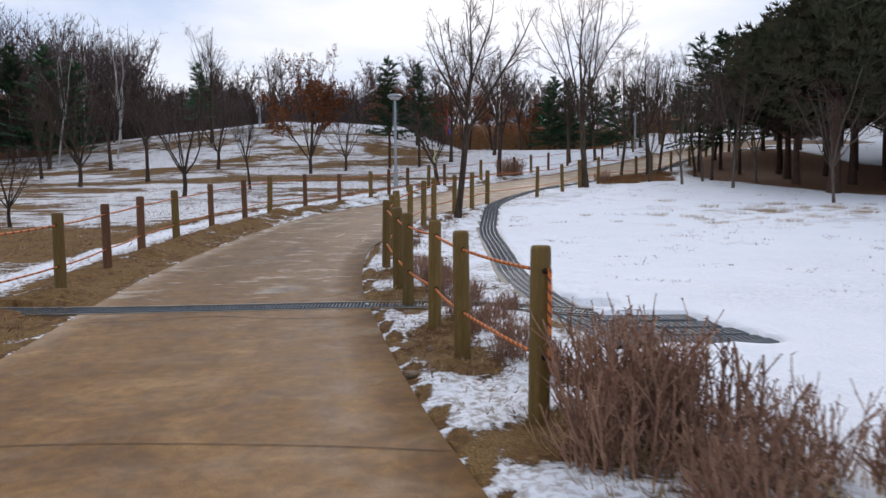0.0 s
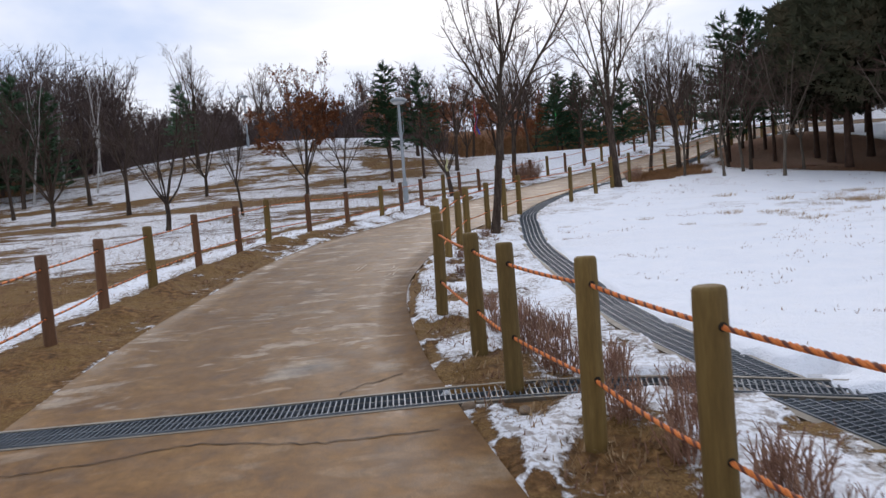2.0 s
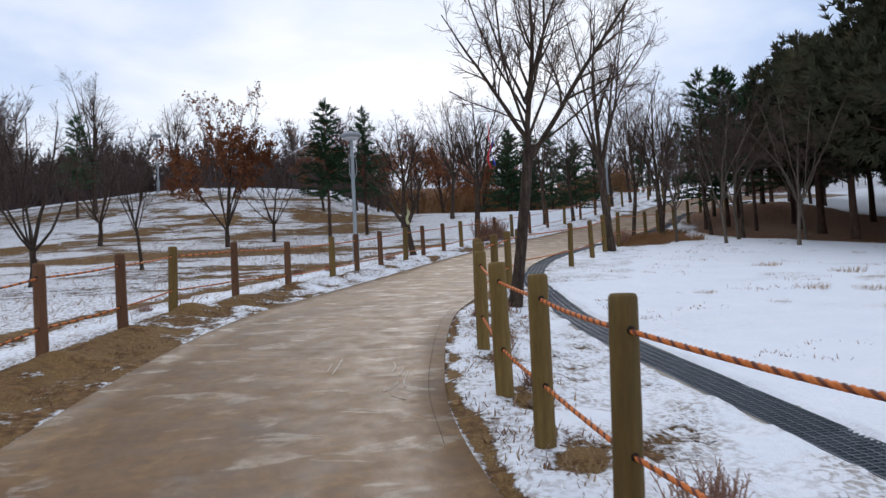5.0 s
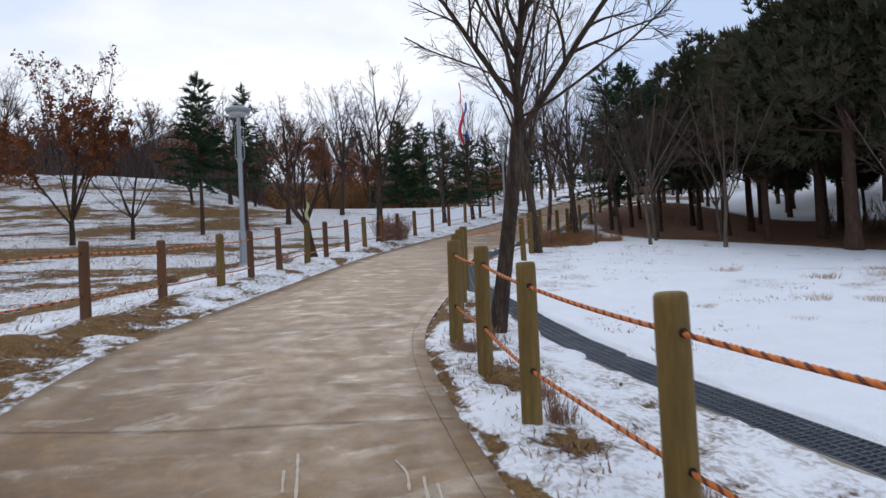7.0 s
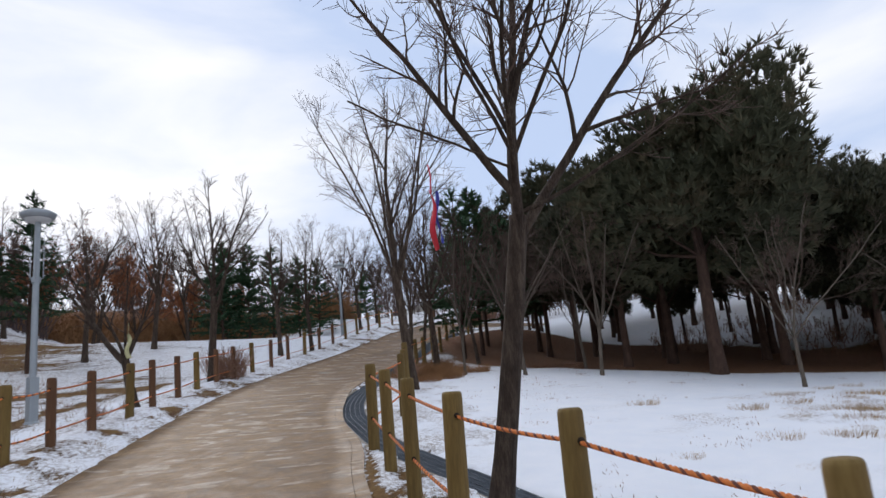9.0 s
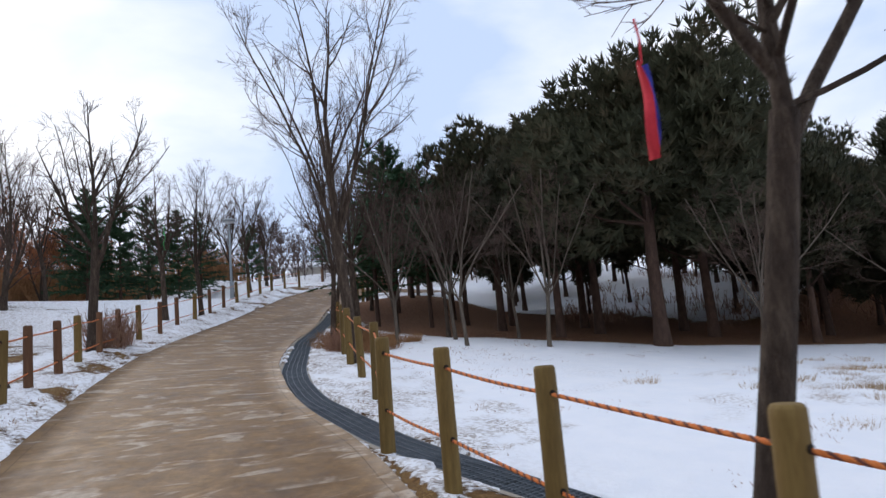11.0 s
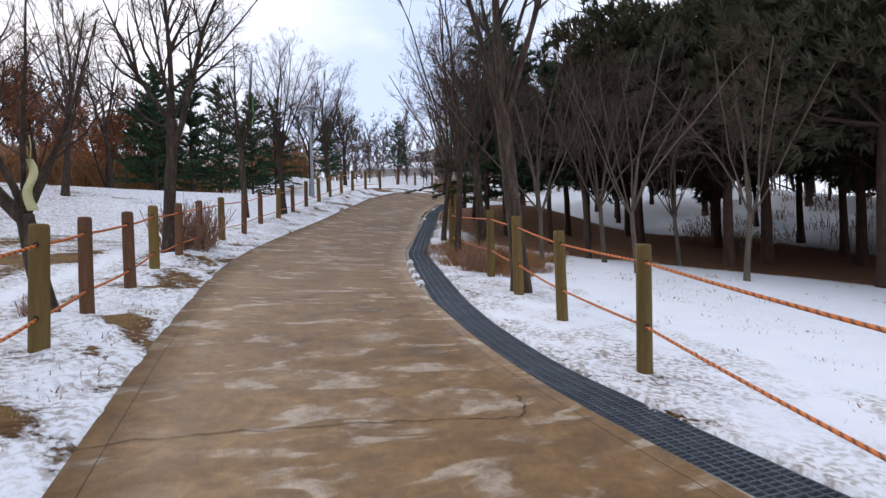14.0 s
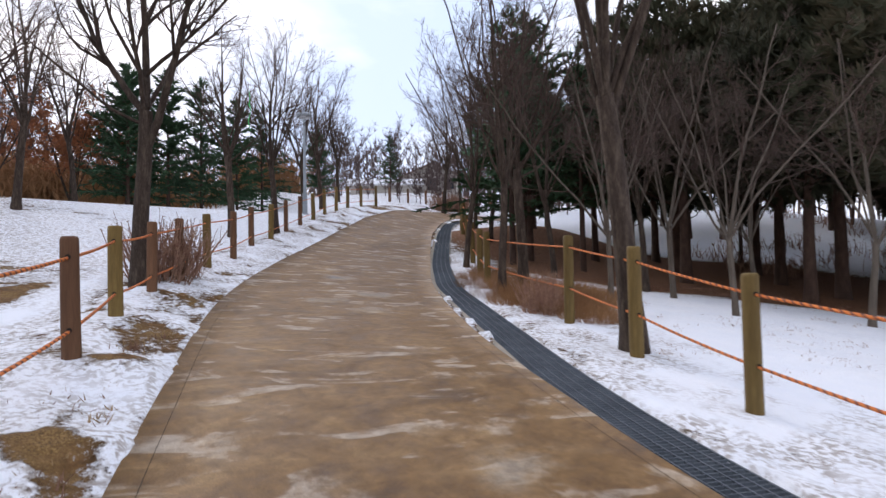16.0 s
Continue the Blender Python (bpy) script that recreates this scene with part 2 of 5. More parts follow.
BIRCH = grained("white_birch_bark", [(0.3, (0.28, 0.26, 0.24)), (0.7, (0.55, 0.53, 0.50))], scale=(0.4, 0.4, 1), size=9, fine=40, relief=0.3, depth=0.01, vary=0.3)
ROCK = grained("brown_field_stone", [(0.3, (0.12, 0.08, 0.05)), (0.7, (0.27, 0.20, 0.14))], size=9, fine=60, relief=0.8, depth=0.01, vary=0.3)
CHALK = grained("pale_scrape_mark", [(0.3, (0.36, 0.30, 0.23)), (0.7, (0.52, 0.45, 0.36))], size=30, fine=90, relief=0.1)
TWIG = grained("thin_winter_twigs", [(0.3, (0.045, 0.027, 0.02)), (0.7, (0.11, 0.072, 0.055))], size=4, relief=0.1, vary=0.4)
# paler, greyer twigs for the distance: haze is painted into the colour
TWIG_FAR = grained("haze_paled_twigs", [(0.3, (0.062, 0.043, 0.038)), (0.7, (0.13, 0.094, 0.085))], size=0.4, fine=3, relief=0.0)
PINE_BARK = grained("red_pine_bark", [(0.3, (0.035, 0.02, 0.014)), (0.5, (0.07, 0.04, 0.028)), (0.75, (0.125, 0.075, 0.052))], scale=(1, 1, 0.4), size=8, fine=50, relief=0.9, depth=0.02, vary=0.3)
PINE = grained("dark_pine_needles", [(0.3, (0.025, 0.029, 0.016)), (0.5, (0.054, 0.056, 0.030)), (0.7, (0.118, 0.088, 0.052))], size=0.8, fine=6, relief=0.0, vary=0.3)
SPRUCE = grained("green_spruce_needles", [(0.3, (0.018, 0.045, 0.022)), (0.5, (0.042, 0.09, 0.042)), (0.7, (0.08, 0.14, 0.065))], size=1.0, fine=8, relief=0.0, vary=0.4)
RED_LEAF = grained("dry_russet_leaves", [(0.3, (0.15, 0.055, 0.022)), (0.55, (0.26, 0.098, 0.040)), (0.8, (0.36, 0.165, 0.07))], size=1.2, fine=10, relief=0.0, vary=0.3)
SHRUB = grained("purple_brown_shrub_stems", [(0.3, (0.12, 0.060, 0.044)), (0.5, (0.27, 0.150, 0.10)), (0.7, (0.44, 0.29, 0.185))], size=6, fine=40, relief=0.2, vary=0.3)
DRY = grained("tan_dry_grass", [(0.3, (0.26, 0.165, 0.085)), (0.7, (0.52, 0.37, 0.21))], size=5, fine=40, relief=0.1, vary=0.3)
HEDGE = grained("rusty_dry_grass", [(0.3, (0.15, 0.068, 0.028)), (0.7, (0.35, 0.19, 0.085))], size=3, fine=30, relief=0.1, vary=0.3)
LAMP_GREY = grained("grey_painted_steel", [(0.3, (0.26, 0.29, 0.31)), (0.7, (0.36, 0.39, 0.41))], size=3, fine=30, rough=0.45, relief=0.1, vary=0.1, metal=0.3)
LAMP_LENS = grained("frosted_lamp_cover", [(0.3, (0.5, 0.52, 0.53)), (0.7, (0.62, 0.64, 0.65))], rough=0.3, relief=0.0)
RED_CLOTH = grained("red_ribbon_cloth", [(0.3, (0.42, 0.02, 0.035)), (0.7, (0.6, 0.045, 0.06))], size=8, relief=0.1)
BLUE_CLOTH = grained("blue_ribbon_cloth", [(0.3, (0.03, 0.04, 0.26)), (0.7, (0.06, 0.07, 0.40))], size=8, relief=0.1)
GREEN_CLOTH = grained("bright_green_ribbon_cloth", [(0.3, (0.03, 0.42, 0.10)), (0.7, (0.07, 0.6, 0.16))], size=8, relief=0.1)
TAPE = grained("pale_yellow_tape", [(0.3, (0.42, 0.40, 0.20)), (0.7, (0.58, 0.55, 0.32))], size=8, relief=0.1)
HOUSE_WALL = grained("cream_house_wall", [(0.3, (0.46, 0.42, 0.37)), (0.7, (0.58, 0.54, 0.48))], size=1, fine=8)
HOUSE_ROOF = grained("brown_roof_sheet", [(0.3, (0.16, 0.11, 0.09)), (0.7, (0.26, 0.19, 0.16))], size=1, fine=8)
SNOW_ROOF = grained("snow_on_roof", [(0.3, (0.76, 0.78, 0.82)), (0.7, (0.85, 0.86, 0.88))], size=1, fine=8)
GLASS = grained("dark_window_glass", [(0.3, (0.02, 0.025, 0.03)), (0.7, (0.04, 0.045, 0.05))], rough=0.1, relief=0.0)


# ---- helpers of shape ----
def smooth_curve(knots, step):
    """A Catmull-Rom curve through the knots, resampled at even steps."""
    p = np.array(knots, float)
    p = np.vstack([2 * p[0] - p[1], p, 2 * p[-1] - p[-2]])
    t = np.linspace(0, 1, 24, endpoint=False)[:, None]
    out = []
    for a, b, c, d in zip(p, p[1:], p[2:], p[3:]):
        out.append(0.5 * (2 * b + (c - a) * t + (2 * a - 5 * b + 4 * c - d) * t ** 2 + (3 * b - a - 3 * c + d) * t ** 3))
    q = np.vstack(out + [p[-2:-1]])
    s = np.r_[0, np.cumsum(np.linalg.norm(np.diff(q, axis=0), axis=1))]
    u = np.linspace(0, s[-1], max(2, int(round(s[-1] / step)) + 1))
    return np.stack([np.interp(u, s, q[:, k]) for k in range(q.shape[1])], 1)


_py = np.linspace(-400, 600, 4001)
_pz = np.interp(_py, KNOT_Y, KNOT_Z)
for _ in range(3):
    _pz = np.convolve(np.pad(_pz, 5, "edge"), np.ones(11) / 11, "valid")


def hashed(ix, iy, seed):
    h = np.sin(ix * 127.1 + iy * 311.7 + seed * 74.7) * 43758.5453
    return h - np.floor(h)


def lattice(x, y, seed):
    ix, iy = np.floor(x), np.floor(y)
    fx, fy = x - ix, y - iy
    fx, fy = fx * fx * (3 - 2 * fx), fy * fy * (3 - 2 * fy)
    a, b = hashed(ix, iy, seed), hashed(ix + 1, iy, seed)
    c, d = hashed(ix, iy + 1, seed), hashed(ix + 1, iy + 1, seed)
    return (a * (1 - fx) + b * fx) * (1 - fy) + (c * (1 - fx) + d * fx) * fy


def fbm(x, y, size, octaves=4, seed=0):
    x, y = np.asarray(x, float) / size, np.asarray(y, float) / size
    v, amp, tot = 0, 1.0, 0
    for k in range(octaves):
        v, tot = v + amp * lattice(x * 2 ** k + 17 * k, y * 2 ** k - 9 * k, seed + k), tot + amp
        amp *= 0.5
    return v / tot


def lay(x, y):
    """The height of the land, with neither road nor snow."""
    x, y = np.asarray(x, float), np.asarray(y, float)
    z = np.interp(y, _py, _pz)
    z = z - 0.011 * np.clip(-12 - x, 0, 60) * np.clip((y - 25) / 20, 0, 1) * 6.0 / (1 + np.clip(-12 - x, 0, 60) * 0.06)
    z = z + 1.05 * np.exp(-(((x + 12) / 12) ** 2 + ((y - 52) / 8) ** 2))
    z = z + 0.9 * np.exp(-(((x - 19) / 4.5) ** 2 + ((y - 38.5) / 2.2) ** 2))
    z = z - 1.2 * np.clip((x - 14) / 30, 0, 1) * np.clip((y - 42) / 10, 0, 1)
    z = z + 2.8 * np.exp(-(((x - 40) / 13) ** 2 + ((y - 68) / 11) ** 2))
    flat = np.clip((x + 3) / 5, 0, 1) * np.clip((17 - x) / 4, 0, 1) * np.clip((np.interp(y, LEFT_EDGE[:, 1], LEFT_EDGE[:, 0]) - 1.5 - x) / 3, 0, 1)
    z = z - flat * np.maximum(0, z - 5.35 - 2.2 * np.clip((y - 50) / 10, 0, 1))
    e = np.clip((x - 24 - 0.25 * (y - 28)) / 18, 0, 1)
    z = z + 2.7 * e * e * (3 - 2 * e) * np.clip((y - 5) / 12, 0, 1) * np.clip((62 - y) / 14, 0, 1)
    # the lawn lies a little below the shoulder of the path
    dip = 0.12 * np.clip((y - 8.5) / 2.5, 0, 1) * np.clip((21 - y) / 3.5, 0, 1)
    z = z - dip * np.clip((x - np.interp(y, RIGHT_EDGE[:, 1], RIGHT_EDGE[:, 0]) - 0.55) / 0.9, 0, 1) * np.clip((11 - x) / 5, 0, 1)
    # the wooded rise beyond the crest
    b, far = np.degrees(np.arctan2(-x, np.maximum(y, 1.0))), np.hypot(x, y)
    s, n = np.clip((far - 57) / 26, 0, 1), np.clip((y - 54.5) / 9, 0, 1)
    z = z + 6.0 * s * s * (3 - 2 * s) * np.clip((b - 13) / 18, 0, 1) * np.where(y > 5, 1, 0)
    z = z + 1.9 * n * n * (3 - 2 * n) * np.clip((15 - x) / 5, 0, 1) * np.clip((x + 30) / 10, 0, 1)
    return z + 0.10 * (fbm(x, y, 7.0, 3, 5) - 0.5) * np.clip((np.abs(x - 1) - 5) / 6, 0, 1) * 2


LEFT_EDGE = smooth_curve([(-3.4, -6), (-3.6, 0), (-3.68, 3), (-3.8, 5.6), (-4.15, 7.6), (-4.4, 9.8), (-4.45, 12), (-4.2, 15.3), (-3.6, 18.3), (-2.3, 21.3), (-.9, 24.2), (1.0, 27.7), (3.7, 32.2), (7, 36.2), (12.2, 41.4), (17.3, 45.7), (22, 48.4), (30, 49.8)], 0.25)
RIGHT_EDGE = smooth_curve([(2.6, -6), (1.0, 0), (.15, 3.1), (-.28, 4.8), (-.8, 7.3), (-1.15, 9.3), (-1.38, 12), (-1.2, 14.2), (-.55, 17.4), (.5, 19.9), (1.2, 21.2), (1.76, 22.4), (2.17, 23.5), (2.73, 24.75), (3.55, 26.25), (5.12, 28.78), (7.92, 32.4), (10.48, 35.2), (14.75, 39.6), (19.8, 44.25), (24, 46.6), (31, 47.6)], 0.25)
GRATE_LINE = smooth_curve([(1.68, 6.05), (1.52, 6.7), (1.37, 7.4), (1.24, 8.2), (1.15, 9.2), (1.11, 10.4), (1.11, 12.4), (1.10, 13.8), (1.07, 15.2), (1.12, 16.5), (1.24, 17.8), (1.37, 19.0), (1.53, 20.4), (1.77, 21.6), (2.03, 22.4), (2.43, 23.5), (2.76, 24.4), (3.38, 25.6), (3.86, 26.4), (4.68, 27.6), (6.93, 30.6), (8.22, 32.3), (9.28, 33.5), (11.85, 36.25), (15.1, 39.4), (20.0, 44.0), (24, 46.2)], 0.25)


def inside(x, y, poly):
    odd = np.zeros(x.shape, bool)
    for (x0, y0), (x1, y1) in zip(poly, np.roll(poly, -1, 0)):
        if y0 != y1:
            odd ^= ((y0 > y) != (y1 > y)) & (x < (x1 - x0) * (y - y0) / (y1 - y0) + x0)
    return odd


def away(x, y, line):
    """Distance to a line of points."""
    d = np.full(x.shape, 1e9)
    for (x0, y0), (x1, y1) in zip(line, line[1:]):
        dx, dy = x1 - x0, y1 - y0
        t = np.clip(((x - x0) * dx + (y - y0) * dy) / (dx * dx + dy * dy + 1e-12), 0, 1)
        d = np.minimum(d, (x - x0 - t * dx) ** 2 + (y - y0 - t * dy) ** 2)
    return np.sqrt(d)


def mesh_of(name, verts, faces, smooth=False):
    me = bpy.data.meshes.new(name)
    me.from_pydata([tuple(v) for v in verts], [], [tuple(f) for f in faces])
    if smooth:
        me.polygons.foreach_set("use_smooth", [True] * len(me.polygons))
    me.update()
    return me


def put(name, me, mat, parent=None, label=""):
    """Links a mesh as one object, under its thing where one is given."""
    for m in mat if isinstance(mat, (list, tuple)) else [mat]:
        me.materials.append(m)
    ob = new(name, me)
    if parent:
        ob.parent = parent
    return tagged(ob, label)


def part(name, bm, mat, parent=None, label=""):
    me = bpy.data.meshes.new(name)
    bm.to_mesh(me)
    bm.free()
    return put(name, me, mat, parent, label)


class Tubes:
    """Gathers tapered tubes, blades and boxes into one mesh."""

    def __init__(self):
        self.v, self.f, self.m, self.n = [], [], [], 0

    def add(self, verts, faces, slot=0):
        verts, faces = np.asarray(verts, float), np.asarray(faces, int)
        self.v.append(verts)
        self.f.append(faces + self.n)
        self.m.append(np.full(len(faces), slot))
        self.n += len(verts)

    def tube(self, pts, radii, sides=5, slot=0, cap=False):
        pts, radii = np.asarray(pts, float), np.asarray(radii, float)
        tan = np.empty_like(pts)
        tan[1:-1], tan[0], tan[-1] = pts[2:] - pts[:-2], pts[1] - pts[0], pts[-1] - pts[-2]
        tan /= np.sqrt((tan ** 2).sum(1))[:, None] + 1e-9
        r = (0, 0, 1.0) if abs(tan[0][2]) < 0.9 else (1.0, 0, 0)
        a = np.stack([tan[:, 1] * r[2] - tan[:, 2] * r[1], tan[:, 2] * r[0] - tan[:, 0] * r[2], tan[:, 0] * r[1] - tan[:, 1] * r[0]], 1)
        a /= np.sqrt((a ** 2).sum(1))[:, None] + 1e-9
        b = np.stack([tan[:, 1] * a[:, 2] - tan[:, 2] * a[:, 1], tan[:, 2] * a[:, 0] - tan[:, 0] * a[:, 2], tan[:, 0] * a[:, 1] - tan[:, 1] * a[:, 0]], 1)
        ang = np.arange(sides) * 2 * math.pi / sides
        n = len(pts)
        ring = pts[:, None] + radii[:, None, None] * (np.cos(ang)[None, :, None] * a[:, None] + np.sin(ang)[None, :, None] * b[:, None])
        k = np.arange(sides)
        q = (np.arange(n - 1) * sides)[:, None]
        nxt = (k + 1) % sides
        faces = np.stack([q + k, q + nxt, q + sides + nxt, q + sides + k], 2).reshape(-1, 4)
        verts = ring.reshape(-1, 3)
        if cap:
            verts = np.vstack([verts, pts[-1:]])
            e = (n - 1) * sides
            c = n * sides
            faces = np.vstack([faces, np.stack([e + k[::2], e + nxt[::2], e + (k[::2] + 2) % sides, np.full(len(k[::2]), c)], 1)])
        self.add(verts, faces, slot)

    def blades(self, p, way, width, slot=0):
        """Many small leaf blades at once."""
        p, way = np.asarray(p, float), np.asarray(way, float)
        side = np.cross(way, (0.31, 0.52, 0.79))
        side *= (np.asarray(width) / (np.linalg.norm(side, axis=1) + 1e-9))[:, None]
        v = np.stack([p - side * 0.5, p + side * 0.5, p + way * 0.6 + side * 0.35, p + way], 1).reshape(-1, 3)
        self.add(v, np.arange(len(v)).reshape(-1, 4), slot)

    def blade(self, p, way, width, slot=0):
        self.blades(np.asarray(p, float)[None], np.asarray(way, float)[None], np.array([width]), slot)

    def mesh(self, name, smooth=True):
        v, f, m = np.vstack(self.v), np.vstack(self.f), np.concatenate(self.m)
        me = bpy.data.meshes.new(name)
        me.vertices.add(len(v))
        me.vertices.foreach_set("co", v.ravel().astype(np.float32))
        me.loops.add(f.size)
        me.loops.foreach_set("vertex_index", f.ravel().astype(np.int32))
        me.polygons.add(len(f))
        me.polygons.foreach_set("loop_start", (np.arange(len(f)) * 4).astype(np.int32))
        me.polygons.foreach_set("material_index", m.astype(np.int32))
        me.update(calc_edges=True)
        me.polygons.foreach_set("use_smooth", np.full(len(f), smooth))
        return me


# ---- ground ----
def spaced(stops):
    """Grid lines: (start, step) pairs up to the last start."""
    out = []
    for (a, s), (b, _) in zip(stops, stops[1:]):
        out += list(np.arange(a, b - s * 0.3, s))
    return np.array(out + [stops[-1][0]])


GX = spaced([(-420, 40), (-100, 6), (-40, 1.5), (-22, 0.5), (-8, 0.11), (4.2, 0.16), (8, 0.28), (18, 0.7), (40, 3), (100, 40), (420, 1)])
GY = spaced([(-400, 40), (-40, 4), (-4, 0.4), (0.6, 0.10), (22, 0.17), (34, 0.35), (50, 0.8), (70, 4), (110, 40), (590, 1)])


def build_ground():
    X, Y = np.meshgrid(GX, GY)
    x, y = X.ravel(), Y.ravel()
    z = lay(x, y)
    road = np.vstack([LEFT_EDGE, RIGHT_EDGE[::-1]])
    near = (y > -8) & (y < 52) & (x > -9) & (x < 34)
    on, dl, dr, dg = np.zeros(x.shape, bool), np.full(x.shape, 50.0), np.full(x.shape, 50.0), np.full(x.shape, 50.0)
    on[near] = inside(x[near], y[near], road)
    dl[near], dr[near], dg[near] = (away(x[near], y[near], e) for e in (LEFT_EDGE, RIGHT_EDGE, GRATE_LINE))
    xl, xr, xg = (np.interp(y, e[:, 1], e[:, 0]) for e in (LEFT_EDGE, RIGHT_EDGE, GRATE_LINE))
    left, right = (x < xl) & (y < 50), (x > xr) & (y < 50)
    step = lambda v, a, b: np.clip((v - a) / (b - a), 0, 1)
    # how much of the ground the snow covers
    c = np.full(x.shape, 0.75)
    slope = 0.55 + 0.07 * step(y, 16, 26) - 0.22 * step(-x, 9, 16) * (1 - step(y, 22, 32)) - 0.1 * step(-x, 20, 30)
    slope = slope + 0.35 * (fbm(x * 0.35, y, 9.0, 3, 8) - 0.5) - 0.42 * np.exp(-((y - 33.2 - 0.05 * x) / 0.9) ** 2) * step(6 - x, 0, 4)
    slope = slope + 0.25 * step(x, 0, 6) - 0.03 - 0.20 * step(-x, 5.8, 8.5) * (1 - step(y, 14, 24))
    c = np.where(left, slope, c)
    strip = np.exp(-((dl - 1.75 - 0.25 * fbm(x, y, 2.0, 2, 4)) / 0.55) ** 2)
    c = np.where(left, np.maximum(c, strip * (0.72 + 0.3 * fbm(x, y, 1.2, 3, 14))), c)
    ditch = np.exp(-((dl - 2.75) / 0.22) ** 2) * step(y, 11, 15) * (1 - step(y, 26, 34))
    c = np.where(left, c - 0.8 * ditch, c)
    verge = 0.22 + 0.40 * step(y, 15.5, 21) + 0.03 * step(y, 20, 25) + 1.05 * (fbm(x, y, 0.34, 4, 2) - 0.5)
    c = np.where(left & (dl < 1.35), np.minimum(np.maximum(c, verge), verge), c)
    field = 0.93 + 0.25 * (fbm(x, y, 4.0, 3, 6) - 0.5)
    field = field - 0.34 * step(fbm(x * 0.7, y * 1.6, 0.9, 3, 31), 0.55, 0.72) * np.exp(-(((x - 9.6) / 3.6) ** 2 + ((y - 18.6) / 2.8) ** 2))
    c = np.where(right, field, c)
    between = right & (x < xg + 0.15) & (y < 21)
    mid = 0.56 + 0.20 * step(y, 9.5, 12.0) + (1.25 - 0.5 * step(y, 10, 12.5)) * (fbm(x, y, 0.62, 4, 21) - 0.5) + 0.7 * step(y, 9, 12) * (fbm(x, y, 0.24, 3, 23) - 0.5)
    c = np.where(between, mid, c)
    for px, py in RIGHT_POSTS[:13]:
        c = np.where(right, c - 0.55 * np.exp(-(((x - px - 0.12) / 0.22) ** 2 + ((y - py + 0.25) / 0.3) ** 2)), c)
    c = np.where(right & (dr < 0.10), c - 0.5, c)
    side = right & (y > 20.5) & (dg < 2.2) & (x > xg)
    c = np.where(side, 0.83 - 0.20 * np.exp(-(dg / 0.8) ** 2) + 0.75 * (fbm(x, y, 0.32, 3, 22) - 0.5), c)
    front = np.interp(y, [5, 14, 20, 24, 27, 31, 34, 45], [40, 27, 18.2, 15.6, 14.0, 12.6, 12.4, 16])
    back = np.interp(x, [10, 16, 21, 26, 37, 60], [44, 41.5, 38.6, 35.5, 32.5, 30])
    wood = step(x + 1.2 * (fbm(x, y, 2.5, 3, 40) - 0.5) - front, -0.6, 0.8) * step(back - y + 1.0 * (fbm(x, y, 2, 3, 41) - 0.5), -0.4, 0.6)
    wood = np.where(right, wood, 0.0) * np.maximum(1 - step(x - 25 - 0.25 * (y - 28), 0, 3), step(27 - y, 0, 2))
    c = c * (1 - wood) + wood * (0.10 + 0.22 * (fbm(x, y, 1.6, 3, 42) - 0.2) * step(front + 3.5 - x, 0, 2))
    litter = np.clip(wood + np.exp(-(((x - 7.6) / 2.0) ** 2 + ((y - 29.6) / 1.6) ** 2)), 0, 1)
    patch = np.where(left & (dl > 2.2), 1.0 - 0.3 * step(x, -3, 4), 0.0) * (1 - 0.75 * np.exp(-((dl - 1.75) / 0.7) ** 2))
    patch = np.where(right & (wood > 0.02), 0.5, patch)
    patch = np.where(y > 46, 0.6, patch)
    bear = np.degrees(np.arctan2(-x, np.maximum(y, 1.0)))
    hill = np.maximum(step(np.hypot(x, y) + 0.4 * np.clip(bear - 20, 0, 30), 57, 60) * step(bear, 10, 18), step(y, 54, 56) * step(16 - x, 0, 4)) * np.where(y > 5, 1, 0)
    c, litter = c * (1 - hill) + 0.22 * hill, np.maximum(litter, hill)
    c = np.clip(c, 0, 1)
    # relief
    snow = np.clip((c - 0.40) / 0.25, 0, 1)
    fine = (y > -2) & (y < 34) & (x > -9) & (x < 10)
    lift = snow * 0.030 + (fbm(x, y, 0.26, 3, 50) - 0.5) * 0.085 * np.where(fine, 1, 0) * np.where(right & (x > xg + 0.9), 0.4, 1.0)
    bank = 0.08 * np.exp(-((dl - 0.95) / 0.35) ** 2) * np.where(left, 1, 0)
    mound = np.zeros(x.shape)
    for px, py in LEFT_POSTS[1:18]:
        rough = 0.25 + 1.5 * fbm(x, y, 0.35, 3, 61)
        mound += 0.08 * rough * np.exp(-(((x - px - 0.25) / 0.32) ** 2 + ((y - py + 0.2) / 0.38) ** 2))
        c = np.where(left, c - (0.55 if py < 20 else 0.36) * rough * np.exp(-(((x - px - 0.22) / (0.28 if py < 20 else 0.2)) ** 2 + ((y - py + 0.15) / (0.34 if py < 20 else 0.26)) ** 2)), c)
    z = z + np.where(on, 0, lift + bank + mound * np.where(left, 1, 0))
    z = np.where(on & (dl > 0.06) & (dr > 0.06), z - 0.10, z)
    z = np.where(dg < 0.22, np.minimum(z, lay(x, y) - 0.14), z)
    pit = (y > 5.98) & (y < 7.28) & (x > 1.4) & (x < 3.06 - 0.36 * (y - 6.0))
    z = np.where(pit, np.minimum(z, lay(x, y) - 0.14), z)
    trench = (np.abs(y - (7.72 + 0.02 * (x + 4))) < 0.15) & (x > -6.4) & (x < 2.0)
    z = np.where(trench, lay(x, y) - 0.16, z)
    nx, ny = len(GX), len(GY)
    i = (np.arange(ny - 1)[:, None] * nx + np.arange(nx - 1)[None]).ravel()
    me = mesh_of("ground", np.stack([x, y, z], 1), np.stack([i, i + 1, i + nx + 1, i + nx], 1), True)
